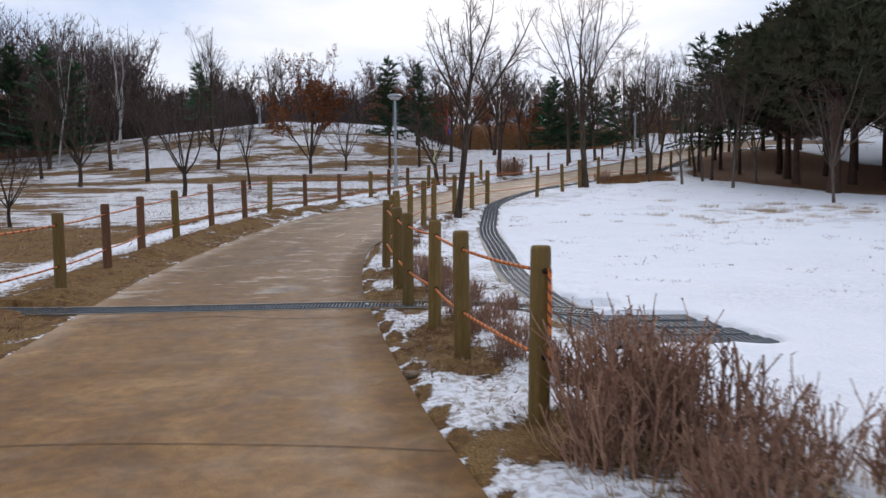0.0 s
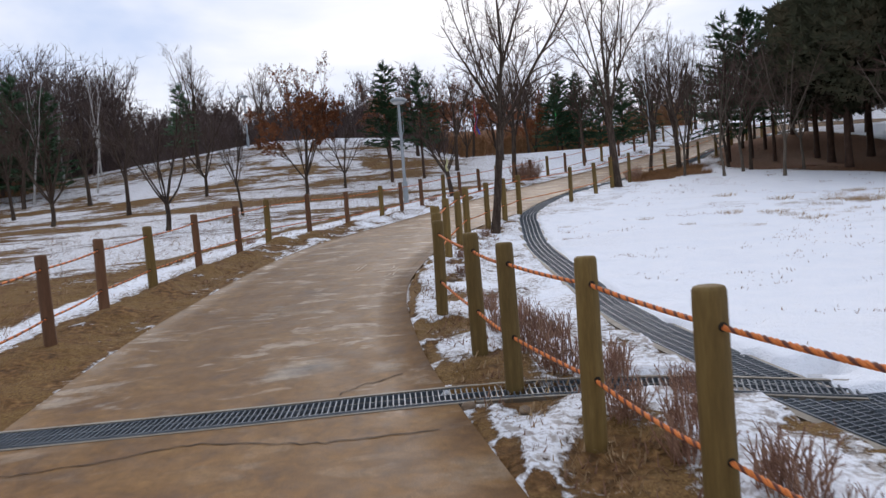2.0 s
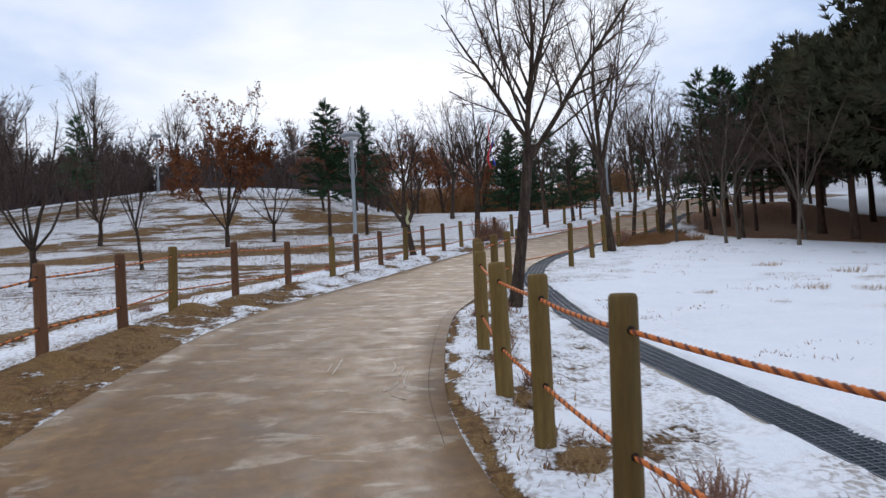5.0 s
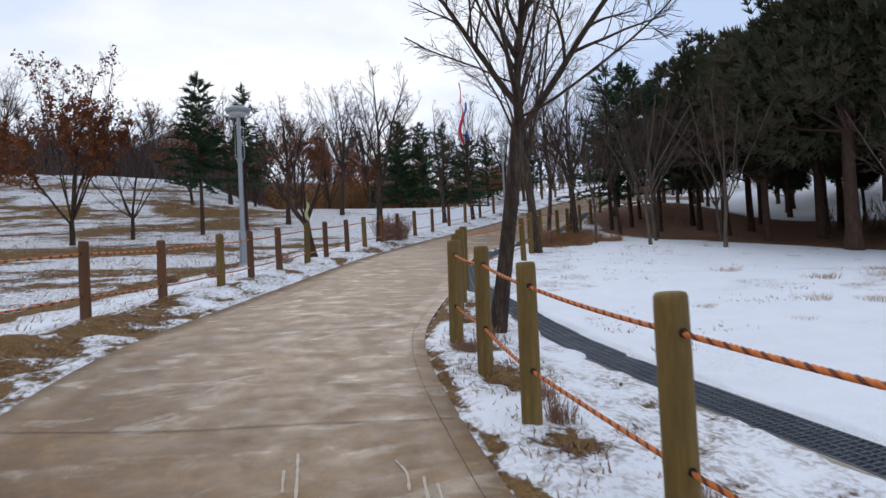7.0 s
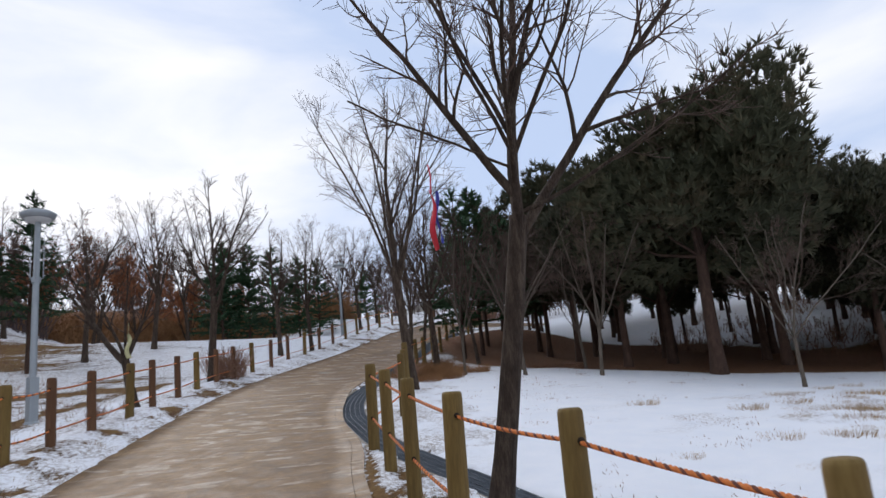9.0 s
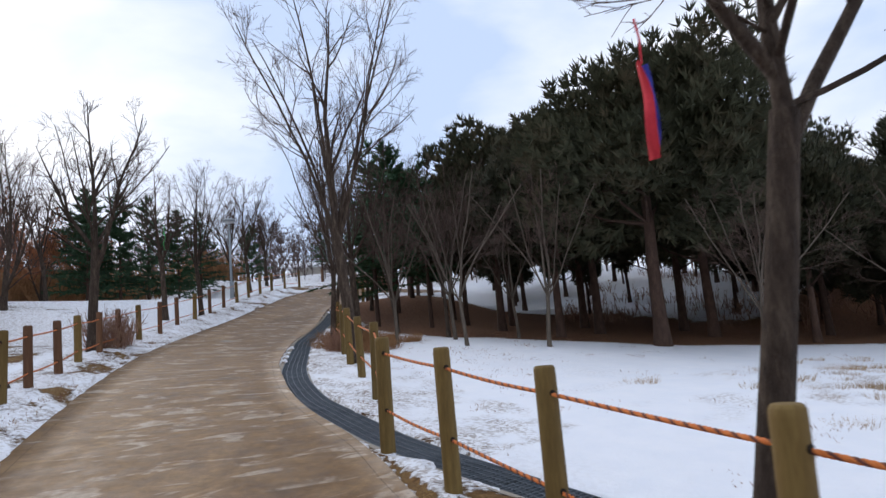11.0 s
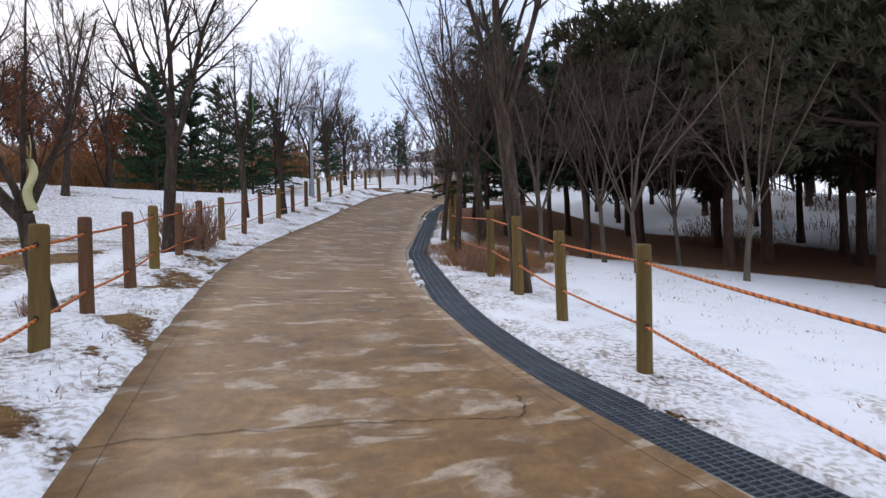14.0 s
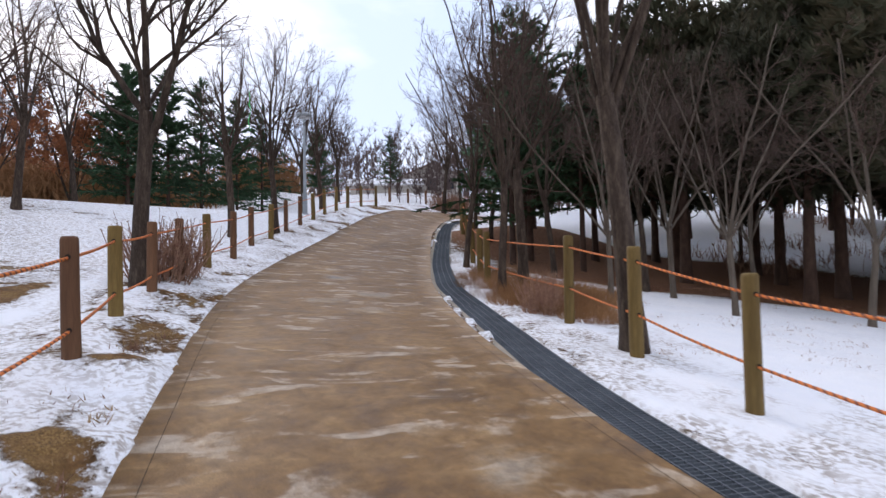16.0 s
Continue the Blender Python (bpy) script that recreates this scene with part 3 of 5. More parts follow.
    for key, val in (("snow", np.clip(c, 0, 1)), ("litter", litter), ("patch", patch)):
        me.attributes.new(key, "FLOAT", "POINT").data.foreach_set("value", val.astype(np.float32))
    ob = put("ground", me, GROUND)
    return tagged(ob, "patchy thin snow over brown soil, dead grass and pine needles", "ground", kind="structure")


# posts of the two fences, in order along the walk
RIGHT_POSTS = [(.56, 4.15), (.13, 5.66), (-.12, 6.77), (-.44, 7.87), (-.62, 8.89), (-.92, 10.57), (-.91, 11.84), (-.89, 12.99), (-.72, 14.65), (-.46, 16.01), (-.23, 17.32), (.34, 18.74), (.89, 20.05), (1.45, 21.39), (3.39, 23.74), (4.62, 25.52), (5.60, 27.03), (6.72, 28.62), (9.5, 32.5), (10.6, 33.7), (12.2, 35.4), (13.8, 37.1), (15.4, 38.8), (17.0, 40.4), (18.6, 41.9), (20.2, 43.3)]
LEFT_POSTS = [(-4.9, 6.9), (-4.98, 8.63), (-5.2, 10.3), (-5.42, 11.96), (-5.45, 13.62), (-5.32, 15.37), (-5.0, 16.89), (-4.85, 18.75), (-4.1, 20.0), (-3.32, 21.6), (-2.47, 23.12), (-1.9, 24.05), (-1.27, 25.1), (-.52, 26.36), (.13, 27.6), (.95, 28.98), (1.82, 30.7), (2.73, 32.15), (3.67, 33.5), (4.68, 34.77), (5.77, 35.95), (7.14, 37.74), (8.4, 39.05), (9.8, 40.6), (11.1, 41.9), (12.4, 43.1), (13.7, 44.3), (15.0, 45.4), (16.3, 46.4), (17.7, 47.3), (19.2, 48.1)]
build_ground()


# ---- road ----
def ribbon(name, a, b, up, mat, sides=0.0, start=0.0):
    """A strip between two lines, up above the land, with metres as UV; sides: depth of its skirts."""
    n = len(a)
    cols = 9
    v, f, uv = [], [], []
    mid = (a + b) / 2
    s = start + np.r_[0, np.cumsum(np.linalg.norm(np.diff(mid, axis=0), axis=1))]
    for k in range(n):
        w = np.linalg.norm(b[k] - a[k])
        for j in range(cols):
            p = a[k] + (b[k] - a[k]) * j / (cols - 1)
            v.append((p[0], p[1], float(lay(p[0], p[1])) + up))
            uv.append((w * j / (cols - 1), s[k]))
    for k in range(n - 1):
        for j in range(cols - 1):
            q = k * cols + j
            f.append((q, q + 1, q + cols + 1, q + cols))
    if sides:
        for j, flip in ((0, 1), (cols - 1, 0)):
            base = len(v)
            for k in range(n):
                q = v[k * cols + j]
                v.append((q[0], q[1], q[2] - sides))
                uv.append(uv[k * cols + j])
            for k in range(n - 1):
                quad = (k * cols + j, (k + 1) * cols + j, base + k + 1, base + k)
                f.append(quad[::-1] if flip else quad)
    me = mesh_of(name, v, f, True)
    lay_uv = me.uv_layers.new(name="UVMap")
    for lp in me.loops:
        lay_uv.data[lp.index].uv = uv[lp.vertex_index]
    return put(name, me, mat)


def even(line, n):
    s = np.r_[0, np.cumsum(np.linalg.norm(np.diff(line, axis=0), axis=1))]
    u = np.linspace(0, s[-1], n)
    return np.stack([np.interp(u, s, line[:, k]) for k in range(2)], 1)


def offset(line, d):
    t = np.gradient(line, axis=0)
    t /= np.linalg.norm(t, axis=1)[:, None]
    return line + d * np.stack([t[:, 1], -t[:, 0]], 1)


def stretch(line, y0, y1):
    """The part of a line between two y, ends included."""
    ys = line[:, 1]
    ends = [np.array([[np.interp(v, ys, line[:, 0]), v]]) for v in (max(y0, ys[0]), min(y1, ys[-1]))]
    return np.vstack([ends[0], line[(ys > y0 + 0.02) & (ys < y1 - 0.02)], ends[1]])


SLABS = [((-6, 7.45), (-6, 7.66), 60), ((7.83, 60), (8.04, 60), 240)]
_road = tagged(new("road"), "tan concrete footpath with pale dried streaks", "footpath", kind="structure")
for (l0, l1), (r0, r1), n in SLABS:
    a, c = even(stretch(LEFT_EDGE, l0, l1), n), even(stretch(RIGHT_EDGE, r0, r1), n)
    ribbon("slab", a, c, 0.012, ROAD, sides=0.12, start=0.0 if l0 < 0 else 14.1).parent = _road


def crack(seed, pts, wide, joint=False, mark=False):
    """A thin dark crack or joint in the concrete."""
    rng = np.random.RandomState(seed)
    line = smooth_curve(pts, 0.06)
    if not joint and not mark:
        line = line + rng.normal(0, 0.012, line.shape)
    w = wide * (0.5 + np.abs(rng.normal(0.5, 0.35, len(line)))) if not joint else np.full(len(line), wide)
    t = np.gradient(line, axis=0)
    t /= np.linalg.norm(t, axis=1)[:, None]
    side = np.stack([t[:, 1], -t[:, 0]], 1) * w[:, None] / 2
    z = np.array([float(lay(x, y)) + 0.0165 for x, y in line])
    v = np.vstack([np.column_stack([line - side, z]), np.column_stack([line + side, z])])
    n = len(line)
    k = np.arange(n - 1)
    name = "scrape_mark" if mark else "crack"
    ob = put(name, mesh_of(name, v, np.stack([k, k + 1, n + k + 1, n + k], 1)), CHALK if mark else CRACK, _road)
    return ob


crack(1, [(-3.9, 7.0), (-3.2, 7.1), (-2.6, 7.28), (-1.8, 7.15), (-1.0, 7.2)], 0.012)
crack(2, [(-1.75, 8.05), (-1.62, 8.25), (-1.45, 8.35), (-1.3, 8.5)], 0.014)
crack(3, [(-.8, 24.55), (-.3, 24.45), (.6, 24.1), (1.2, 23.8), (1.6, 23.6), (1.8, 23.7), (1.95, 23.9)], 0.009)
crack(4, [(-4.1, 15.9), (-2.9, 15.45), (-2.2, 15.3), (-1.1, 15.0)], 0.009, True)
crack(6, [(-3.7, 3.6), (-2.2, 3.75), (-.8, 3.7), (0, 3.6)], 0.008, True)
for _line in (stretch(offset(RIGHT_EDGE, -0.14), 12, 30), stretch(offset(LEFT_EDGE, 0.14), 20, 32)):
    crack(8, [tuple(p) for p in _line[::6]], 0.0035, True)
crack(7, [(-3.4, 19.2), (-2.2, 18.9), (-1, 18.6), (0, 18.4)], 0.009, True)

for _k, _pts in enumerate(([(-2.28, 14.53), (-2.30, 14.4), (-2.32, 14.24)], [(-2.18, 14.74), (-2.23, 14.38), (-2.27, 14.12)], [(-1.68, 14.44), (-1.67, 14.25), (-1.72, 14.03)], [(-1.6, 14.17), (-1.63, 14.05), (-1.66, 13.91)], [(-1.56, 14.06), (-1.64, 13.66), (-1.64, 13.51)], [(-1.69, 13.68), (-1.76, 13.46), (-1.84, 13.41)], [(-1.78, 13.27), (-1.73, 13.19), (-1.67, 13.13)])):
    crack(20 + _k, _pts, 0.016, mark=True)


# ---- rope fences ----
def post_mesh(seed, r, h):
    """A round post with a rounded, slightly worn top; its two rope holes are separate dark plugs."""
    rng = np.random.RandomState(seed)
    t = Tubes()
    prof = [(-0.25, 1.02), (0.0, 1.02), (0.3, 1.0), (0.6, 0.985), (h - 0.05, 0.96), (h - 0.018, 0.94), (h - 0.004, 0.84), (h, 0.70)]
    bow = rng.uniform(-0.006, 0.006, 2)
    pts = [(bow[0] * math.sin(z * 2.2), bow[1] * math.sin(z * 2.0), z) for z, _ in prof]
    t.tube(pts, [r * k for _, k in prof], 16, cap=True)
    v = np.vstack(t.v)
    a = np.arctan2(v[:, 1], v[:, 0])
    k = 1 + 0.02 * np.sin(2 * a + seed) + 0.012 * np.sin(5 * a + seed * 2)
    v[:, :2] *= k[:, None]
    t.v = [v]
    return t.mesh("post", True)


POST_H, ROPES = 1.10, (0.945, 0.41)
POST_R = 0.068


# nothing is bored: a dark plug through the post paints the hole's shade
def hole_mesh(h):
    t = Tubes()
    r = POST_R * 1.035
    t.tube([(0, -r * 1.001, h), (0, -r, h), (0, r, h), (0, r * 1.001, h)], [0.0005, 0.019, 0.019, 0.0005], 10)
    return t.mesh("rope_hole")


def rope_mesh(a, b, sag, fine, name="rope"):
    """A laid rope of three strands between two points, hanging a little."""
    a, b = np.array(a), np.array(b)
    n = max(8, int(np.linalg.norm(b - a) / (0.012 if fine else 0.05)))
    u = np.linspace(0, 1, n)
    mid = a + (b - a) * u[:, None]
    mid[:, 2] -= sag * 4 * u * (1 - u)
    way = (b - a) / np.linalg.norm(b - a)
    s1 = np.cross(way, (0, 0, 1.0))
    s1 /= np.linalg.norm(s1)
    s2 = np.cross(way, s1)
    t = Tubes()
    if fine:
        turn = u * np.linalg.norm(b - a) / 0.085 * 2 * math.pi
        for k in range(3):
            ph = turn + k * 2 * math.pi / 3
            t.tube(mid + 0.0068 * (np.cos(ph)[:, None] * s1 + np.sin(ph)[:, None] * s2), [0.0072] * n, 5, slot=1 if k == 2 else 0)
    else:
        t.tube(mid, [0.0125] * n, 5)
        t.m = [(np.arange(len(t.m[0])) // 5 % 3 == 2).astype(int)]
    return t.mesh(name)


HOLES = [hole_mesh(h) for h in ROPES]
for _p in HOLES:
    _p.materials.append(HOLE)
POSTS = [post_mesh(k, POST_R * f, POST_H) for k, f in enumerate((1.0, 1.05, 0.96, 1.02))]
for _p in POSTS:
    _p.materials.append(POST)
POSTS_RED = [post_mesh(k + 9, POST_R * f, POST_H) for k, f in enumerate((1.0, 1.04, 0.97))]
for _p in POSTS_RED:
    _p.materials.append(POST_RED)


def rope_fence(spots, label, side, red, fine_from, fine_to):
    base = tagged(new("rope_fence"), label, "fence", "rope fences beside the footpath")
    base.location = (spots[0][0], spots[0][1], float(lay(*spots[0])))
    rng = np.random.RandomState(len(spots))
    tops = []
    for k, (x, y) in enumerate(spots):
        z = float(lay(x, y)) - rng.uniform(0.0, 0.03) + (0.08 if side > 0 and 27 < y < 29 else -0.07 if side < 0 and y > 21 else 0)
        nx, ny = spots[min(k + 1, len(spots) - 1)]
        px, py = spots[max(k - 1, 0)]
        turn = math.degrees(math.atan2(ny - py, nx - px)) - 90
        me = (POSTS_RED if red(k) else POSTS)[k % 3]
        m = pose(x, y, z, rng.uniform(-1.3, 1.3), rng.uniform(-1.3, 1.3), turn)
        ob = new("post", me)
        ob.parent, ob.matrix_parent_inverse = base, base.matrix_basis.inverted()
        ob.matrix_basis = m
        for bored in HOLES:
            new("rope_hole", bored).parent = ob
        tops.append((m, k))
    for (m0, k0), (m1, k1) in zip(tops, tops[1:]):
        for h in ROPES:
            a, b = m0 @ Vector((0, 0, h)), m1 @ Vector((0, 0, h))
            ob = put("rope", rope_mesh(a, b, rng.uniform(0.004, 0.022), fine_from <= k0 <= fine_to), [ROPE_A, ROPE_B], base)
            ob.matrix_parent_inverse = base.matrix_basis.inverted()
    return base


RIGHT_FENCE = rope_fence(RIGHT_POSTS, "round treated timber posts joined by two orange twisted ropes", 1, lambda k: False, 0, 19)
LEFT_FENCE = rope_fence(LEFT_POSTS, "round brown timber posts with two orange ropes, in small soil mounds", -1, lambda k: k % 3 != 1 and k < 26, 11, 17)


def knot_on_first_post():
    """Rope wound down the first post where the fence starts."""
    x, y = RIGHT_POSTS[0]
    z = float(lay(x, y))
    t = Tubes()
    u = np.linspace(0, 1, 60)
    for k in range(3):
        ph = u * 9 * 2 * math.pi + k * 2 * math.pi / 3
        way = np.array((0.055, -0.075))
        pts = np.stack([x + way[0] + 0.0068 * np.cos(ph), y + way[1] + 0.0068 * np.sin(ph), z + 0.95 - 0.62 * u], 1)
        t.tube(pts, [0.0078] * 60, 5, slot=1 if k == 2 else 0)
    ob = put("rope", t.mesh("rope"), [ROPE_A, ROPE_B], RIGHT_FENCE, "rope end hanging down the end post")
    ob.matrix_parent_inverse = RIGHT_FENCE.matrix_basis.inverted()


knot_on_first_post()


# ---- drains ----
def box(t, c, ax, ay, az, sx, sy, sz, slot=0):
    v = [np.array(c) + ax * (((k & 1) - 0.5) * sx) + ay * ((((k >> 1) & 1) - 0.5) * sy) + az * ((((k >> 2) & 1) - 0.5) * sz) for k in range(8)]
    t.add(v, [(0, 1, 3, 2), (4, 6, 7, 5), (0, 4, 5, 1), (2, 3, 7, 6), (0, 2, 6, 4), (1, 5, 7, 3)], slot)


def grating_panel(line, width, longs, pitch, parent, up=0.006):
    """One panel of flat-bar grating along a short line: long bars, cross rods and a frame."""
    t = Tubes()
    p3 = np.array([(x, y, float(lay(x, y)) + up) for x, y in line])
    s = np.r_[0, np.cumsum(np.linalg.norm(np.diff(p3, axis=0), axis=1))]
    tan = np.gradient(p3, axis=0)
    tan /= np.linalg.norm(tan, axis=1)[:, None]
    side = np.cross(tan, (0, 0, 1.0))
    side /= np.linalg.norm(side, axis=1)[:, None]
    up3 = np.array((0, 0, 1.0))
    offs = np.linspace(-width / 2, width / 2, longs)
    for o in offs:
        for i in range(len(p3) - 1):
            a, b = p3[i] + side[i] * o, p3[i + 1] + side[i + 1] * o
            w = b - a
            ln = np.linalg.norm(w)
            w /= ln
            box(t, (a + b) / 2 - up3 * 0.018, w, np.cross(w, up3), up3, ln * 1.01, 0.012 if abs(o) > width / 2 - 0.01 else 0.008, 0.036)
    for d in np.arange(0.01, s[-1], pitch):
        c = np.array([np.interp(d, s, p3[:, k]) for k in range(3)])
        sd = np.array([np.interp(d, s, side[:, k]) for k in range(3)])
        box(t, c - up3 * 0.012, sd, np.cross(sd, up3), up3, width, 0.010, 0.022)
    return put("grating", t.mesh("grating", False), STEEL, parent)


def long_drain():
    g = tagged(new("drain_channel"), "curved steel grating drain sunk round the snowy lawn", "drain", "drains")
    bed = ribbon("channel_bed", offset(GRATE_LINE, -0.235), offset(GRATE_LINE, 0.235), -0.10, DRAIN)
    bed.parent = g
    for d0, d1, lab in ((-0.30, -0.228, "worn concrete rim"), (0.228, 0.26, "worn concrete rim")):
        rim = ribbon("rim", offset(GRATE_LINE, d0), offset(GRATE_LINE, d1), 0.0, CONCRETE, sides=0.15)
        rim.parent = g
        tagged(rim, lab)
    per = 4
    for i in range(0, len(GRATE_LINE) - per, per):
        seg = GRATE_LINE[i:i + per + 1]
        far = seg[0][1] > 30
        grating_panel(seg, 0.445, 6 if not far else 5, 0.05 if not far else 0.12, g)
    # the broad platform of grating where the drain ends
    plat = [((1.80 - 0.07 * k, 6.16 + 0.31 * k), (3.02 - 0.13 * k, 6.17 + 0.31 * k)) for k in range(4)]
    for a, b in plat:
        grating_panel(np.linspace(a, b, 4), 0.305, 7, 0.06, g, up=0.010)
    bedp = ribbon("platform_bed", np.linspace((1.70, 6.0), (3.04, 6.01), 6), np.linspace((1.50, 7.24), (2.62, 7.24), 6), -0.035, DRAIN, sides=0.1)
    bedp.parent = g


def cross_drain():
    g = tagged(new("cross_drain"), "narrow steel grating drain across the footpath", "drain", "drains")
    line = smooth_curve([(-6.2, 7.62), (-4.2, 7.66), (-2.6, 7.74), (-0.6, 7.86), (0.6, 7.72), (1.75, 7.3)], 0.2)
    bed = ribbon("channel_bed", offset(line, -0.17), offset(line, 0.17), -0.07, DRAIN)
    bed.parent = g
    for d0, d1 in ((-0.20, -0.168), (0.168, 0.20)):
        rim = ribbon("rim", offset(line, d0), offset(line, d1), 0.016, CONCRETE, sides=0.1)
        rim.parent = g
    for i in range(0, len(line) - 5, 5):
        grating_panel(line[i:i + 6], 0.33, 3, 0.042, g, up=0.018)


long_drain()
cross_drain()


# ---- trees ----
def bent(rng, p, way, length, n, wiggle, lift):
    pts, d = [np.array(p, float)], np.array(way, float)
    d /= np.linalg.norm(d)
    for _ in range(n):
        d = d + rng.normal(0, wiggle, 3) + np.array((0, 0, lift))
        d /= np.linalg.norm(d)
        pts.append(pts[-1] + d * length / n)
    return np.array(pts)


def sideways(rng, d, angle):
    d = d / np.linalg.norm(d)
    r = rng.normal(0, 1, 3)
    r -= d * r.dot(d)
    r /= np.linalg.norm(r)
    return d * math.cos(angle) + r * math.sin(angle)


def branch_out(t, rng, line, r0, length, level, last, kids, tips, angle=0.65, lift=0.03):
    """Children along a branch, and theirs in turn."""
    n = len(line)
    for k in range(kids):
        u = rng.uniform(0.25, 0.98)
        i = min(n - 2, int(u * (n - 1)))
        p = line[i] + (line[i + 1] - line[i]) * (u * (n - 1) - i)
        d = sideways(rng, line[i + 1] - line[i], angle * rng.uniform(0.6, 1.3))
        ln = length * (1.05 - 0.6 * u) * rng.uniform(0.45, 0.75)
        if ln < 0.12:
            continue
        r = max(0.0035, r0 * (1 - 0.75 * u) * 0.62)
        seg = 5 if level < last else 3
        sub = bent(rng, p, d, ln, seg, 0.11, lift)
        t.tube(sub, np.linspace(r, max(0.0025, r * 0.3), seg + 1), 5 if r > 0.02 else 3, slot=0 if r > 0.018 else 1)
        tips.append(sub)
        if level < last:
            branch_out(t, rng, sub, r, ln, level + 1, last, max(3, int(kids * 0.75)), tips, angle, lift)


def bare_tree(seed, height, r0, fork, limbs, spread, last=3, kids=6, lean=(0, 0), leader=0.9, leaves=0, leaf_mat=None, bark=None, low=0, set_limbs=None, thin=1.0, sway=0.035):
    """A leafless tree: a tapered trunk, rising limbs and a crown of twigs."""
    rng = np.random.RandomState(seed)
    base = new("bare_tree")
    trunk, crown, tips = Tubes(), Tubes(), []
    stem = bent(rng, (0, 0, -0.15), (lean[0], lean[1], 1), fork + 0.15, 7, sway, 0.02)
    flare = np.linspace(r0, r0 * 0.78, 8)
    flare[0], flare[1] = r0 * 1.45, r0 * 1.12
    trunk.tube(stem, flare, 10)
    top = stem[-1]
    full = height - fork
    for az, sp, ln, fr, drop in set_limbs or ():
        # azimuth and spread in degrees, length, share of the trunk's radius, how far below the fork
        a, sp = radians(az), radians(sp)
        d = np.array((math.sin(sp) * math.sin(a), math.sin(sp) * math.cos(a), math.cos(sp)))
        r = r0 * fr
        line = bent(rng, top - np.array((0, 0, drop)), d, ln, 9, 0.06, 0.03 if sp < 1.1 else 0.055)
        trunk.tube(line, np.linspace(r, 0.008, 10), 7)
        branch_out(crown, rng, line, r, ln * 0.55, 1, last, kids, tips, angle=0.7)
    for k in range(0 if set_limbs else limbs):
        a = k * 2 * math.pi / limbs + rng.uniform(-0.5, 0.5)
        sp = spread * rng.uniform(0.55, 1.25) if k else spread * 0.25
        d = np.array((math.sin(sp) * math.cos(a), math.sin(sp) * math.sin(a), math.cos(sp)))
        ln = full * rng.uniform(0.75, 1.0) if k else full * leader
        r = r0 * 0.62 * rng.uniform(0.45, 0.7) * thin if k else r0 * 0.6
        line = bent(rng, top - np.array((0, 0, rng.uniform(0, 0.5) * min(1, fork * 0.3) if k else 0)), d, ln, 8, 0.07, 0.035)
        trunk.tube(line, np.linspace(r, 0.010, 9), 7)
        branch_out(crown, rng, line, r, ln * 0.62, 1, last, kids, tips)
    for k in range(low):
        u = rng.uniform(0.45, 0.95)
        i = int(u * 6)
        line = bent(rng, stem[i], sideways(rng, np.array((0, 0, 1.0)), 1.0), full * 0.45, 6, 0.1, 0.06)
        trunk.tube(line, np.linspace(r0 * 0.3, 0.008, 7), 6)
        branch_out(crown, rng, line, r0 * 0.3, full * 0.3, 2, last, kids, tips)
    put("trunk", trunk.mesh("trunk"), bark or BARK, base)
    put("crown", crown.mesh("crown"), [bark or BARK, TWIG], base, "bare thin winter twigs")
    if leaves:
        t = Tubes()
        pts = np.vstack(tips)
        pts = pts[(pts[:, 2] < height * 0.75) | (rng.rand(len(pts)) < 0.12)]
        p = pts[rng.randint(len(pts), size=leaves)] + rng.normal(0, 0.05, (leaves, 3))
        d = rng.normal(0, 1, (leaves, 3)) - np.array((0, 0, 0.6))
        d *= (rng.uniform(0.08, 0.15, leaves) / np.linalg.norm(d, axis=1))[:, None]
        t.blades(p, d, rng.uniform(0.05, 0.10, leaves))
        put("leaves", t.mesh("leaves", False), leaf_mat, base, "clinging dry russet leaves")
    return base


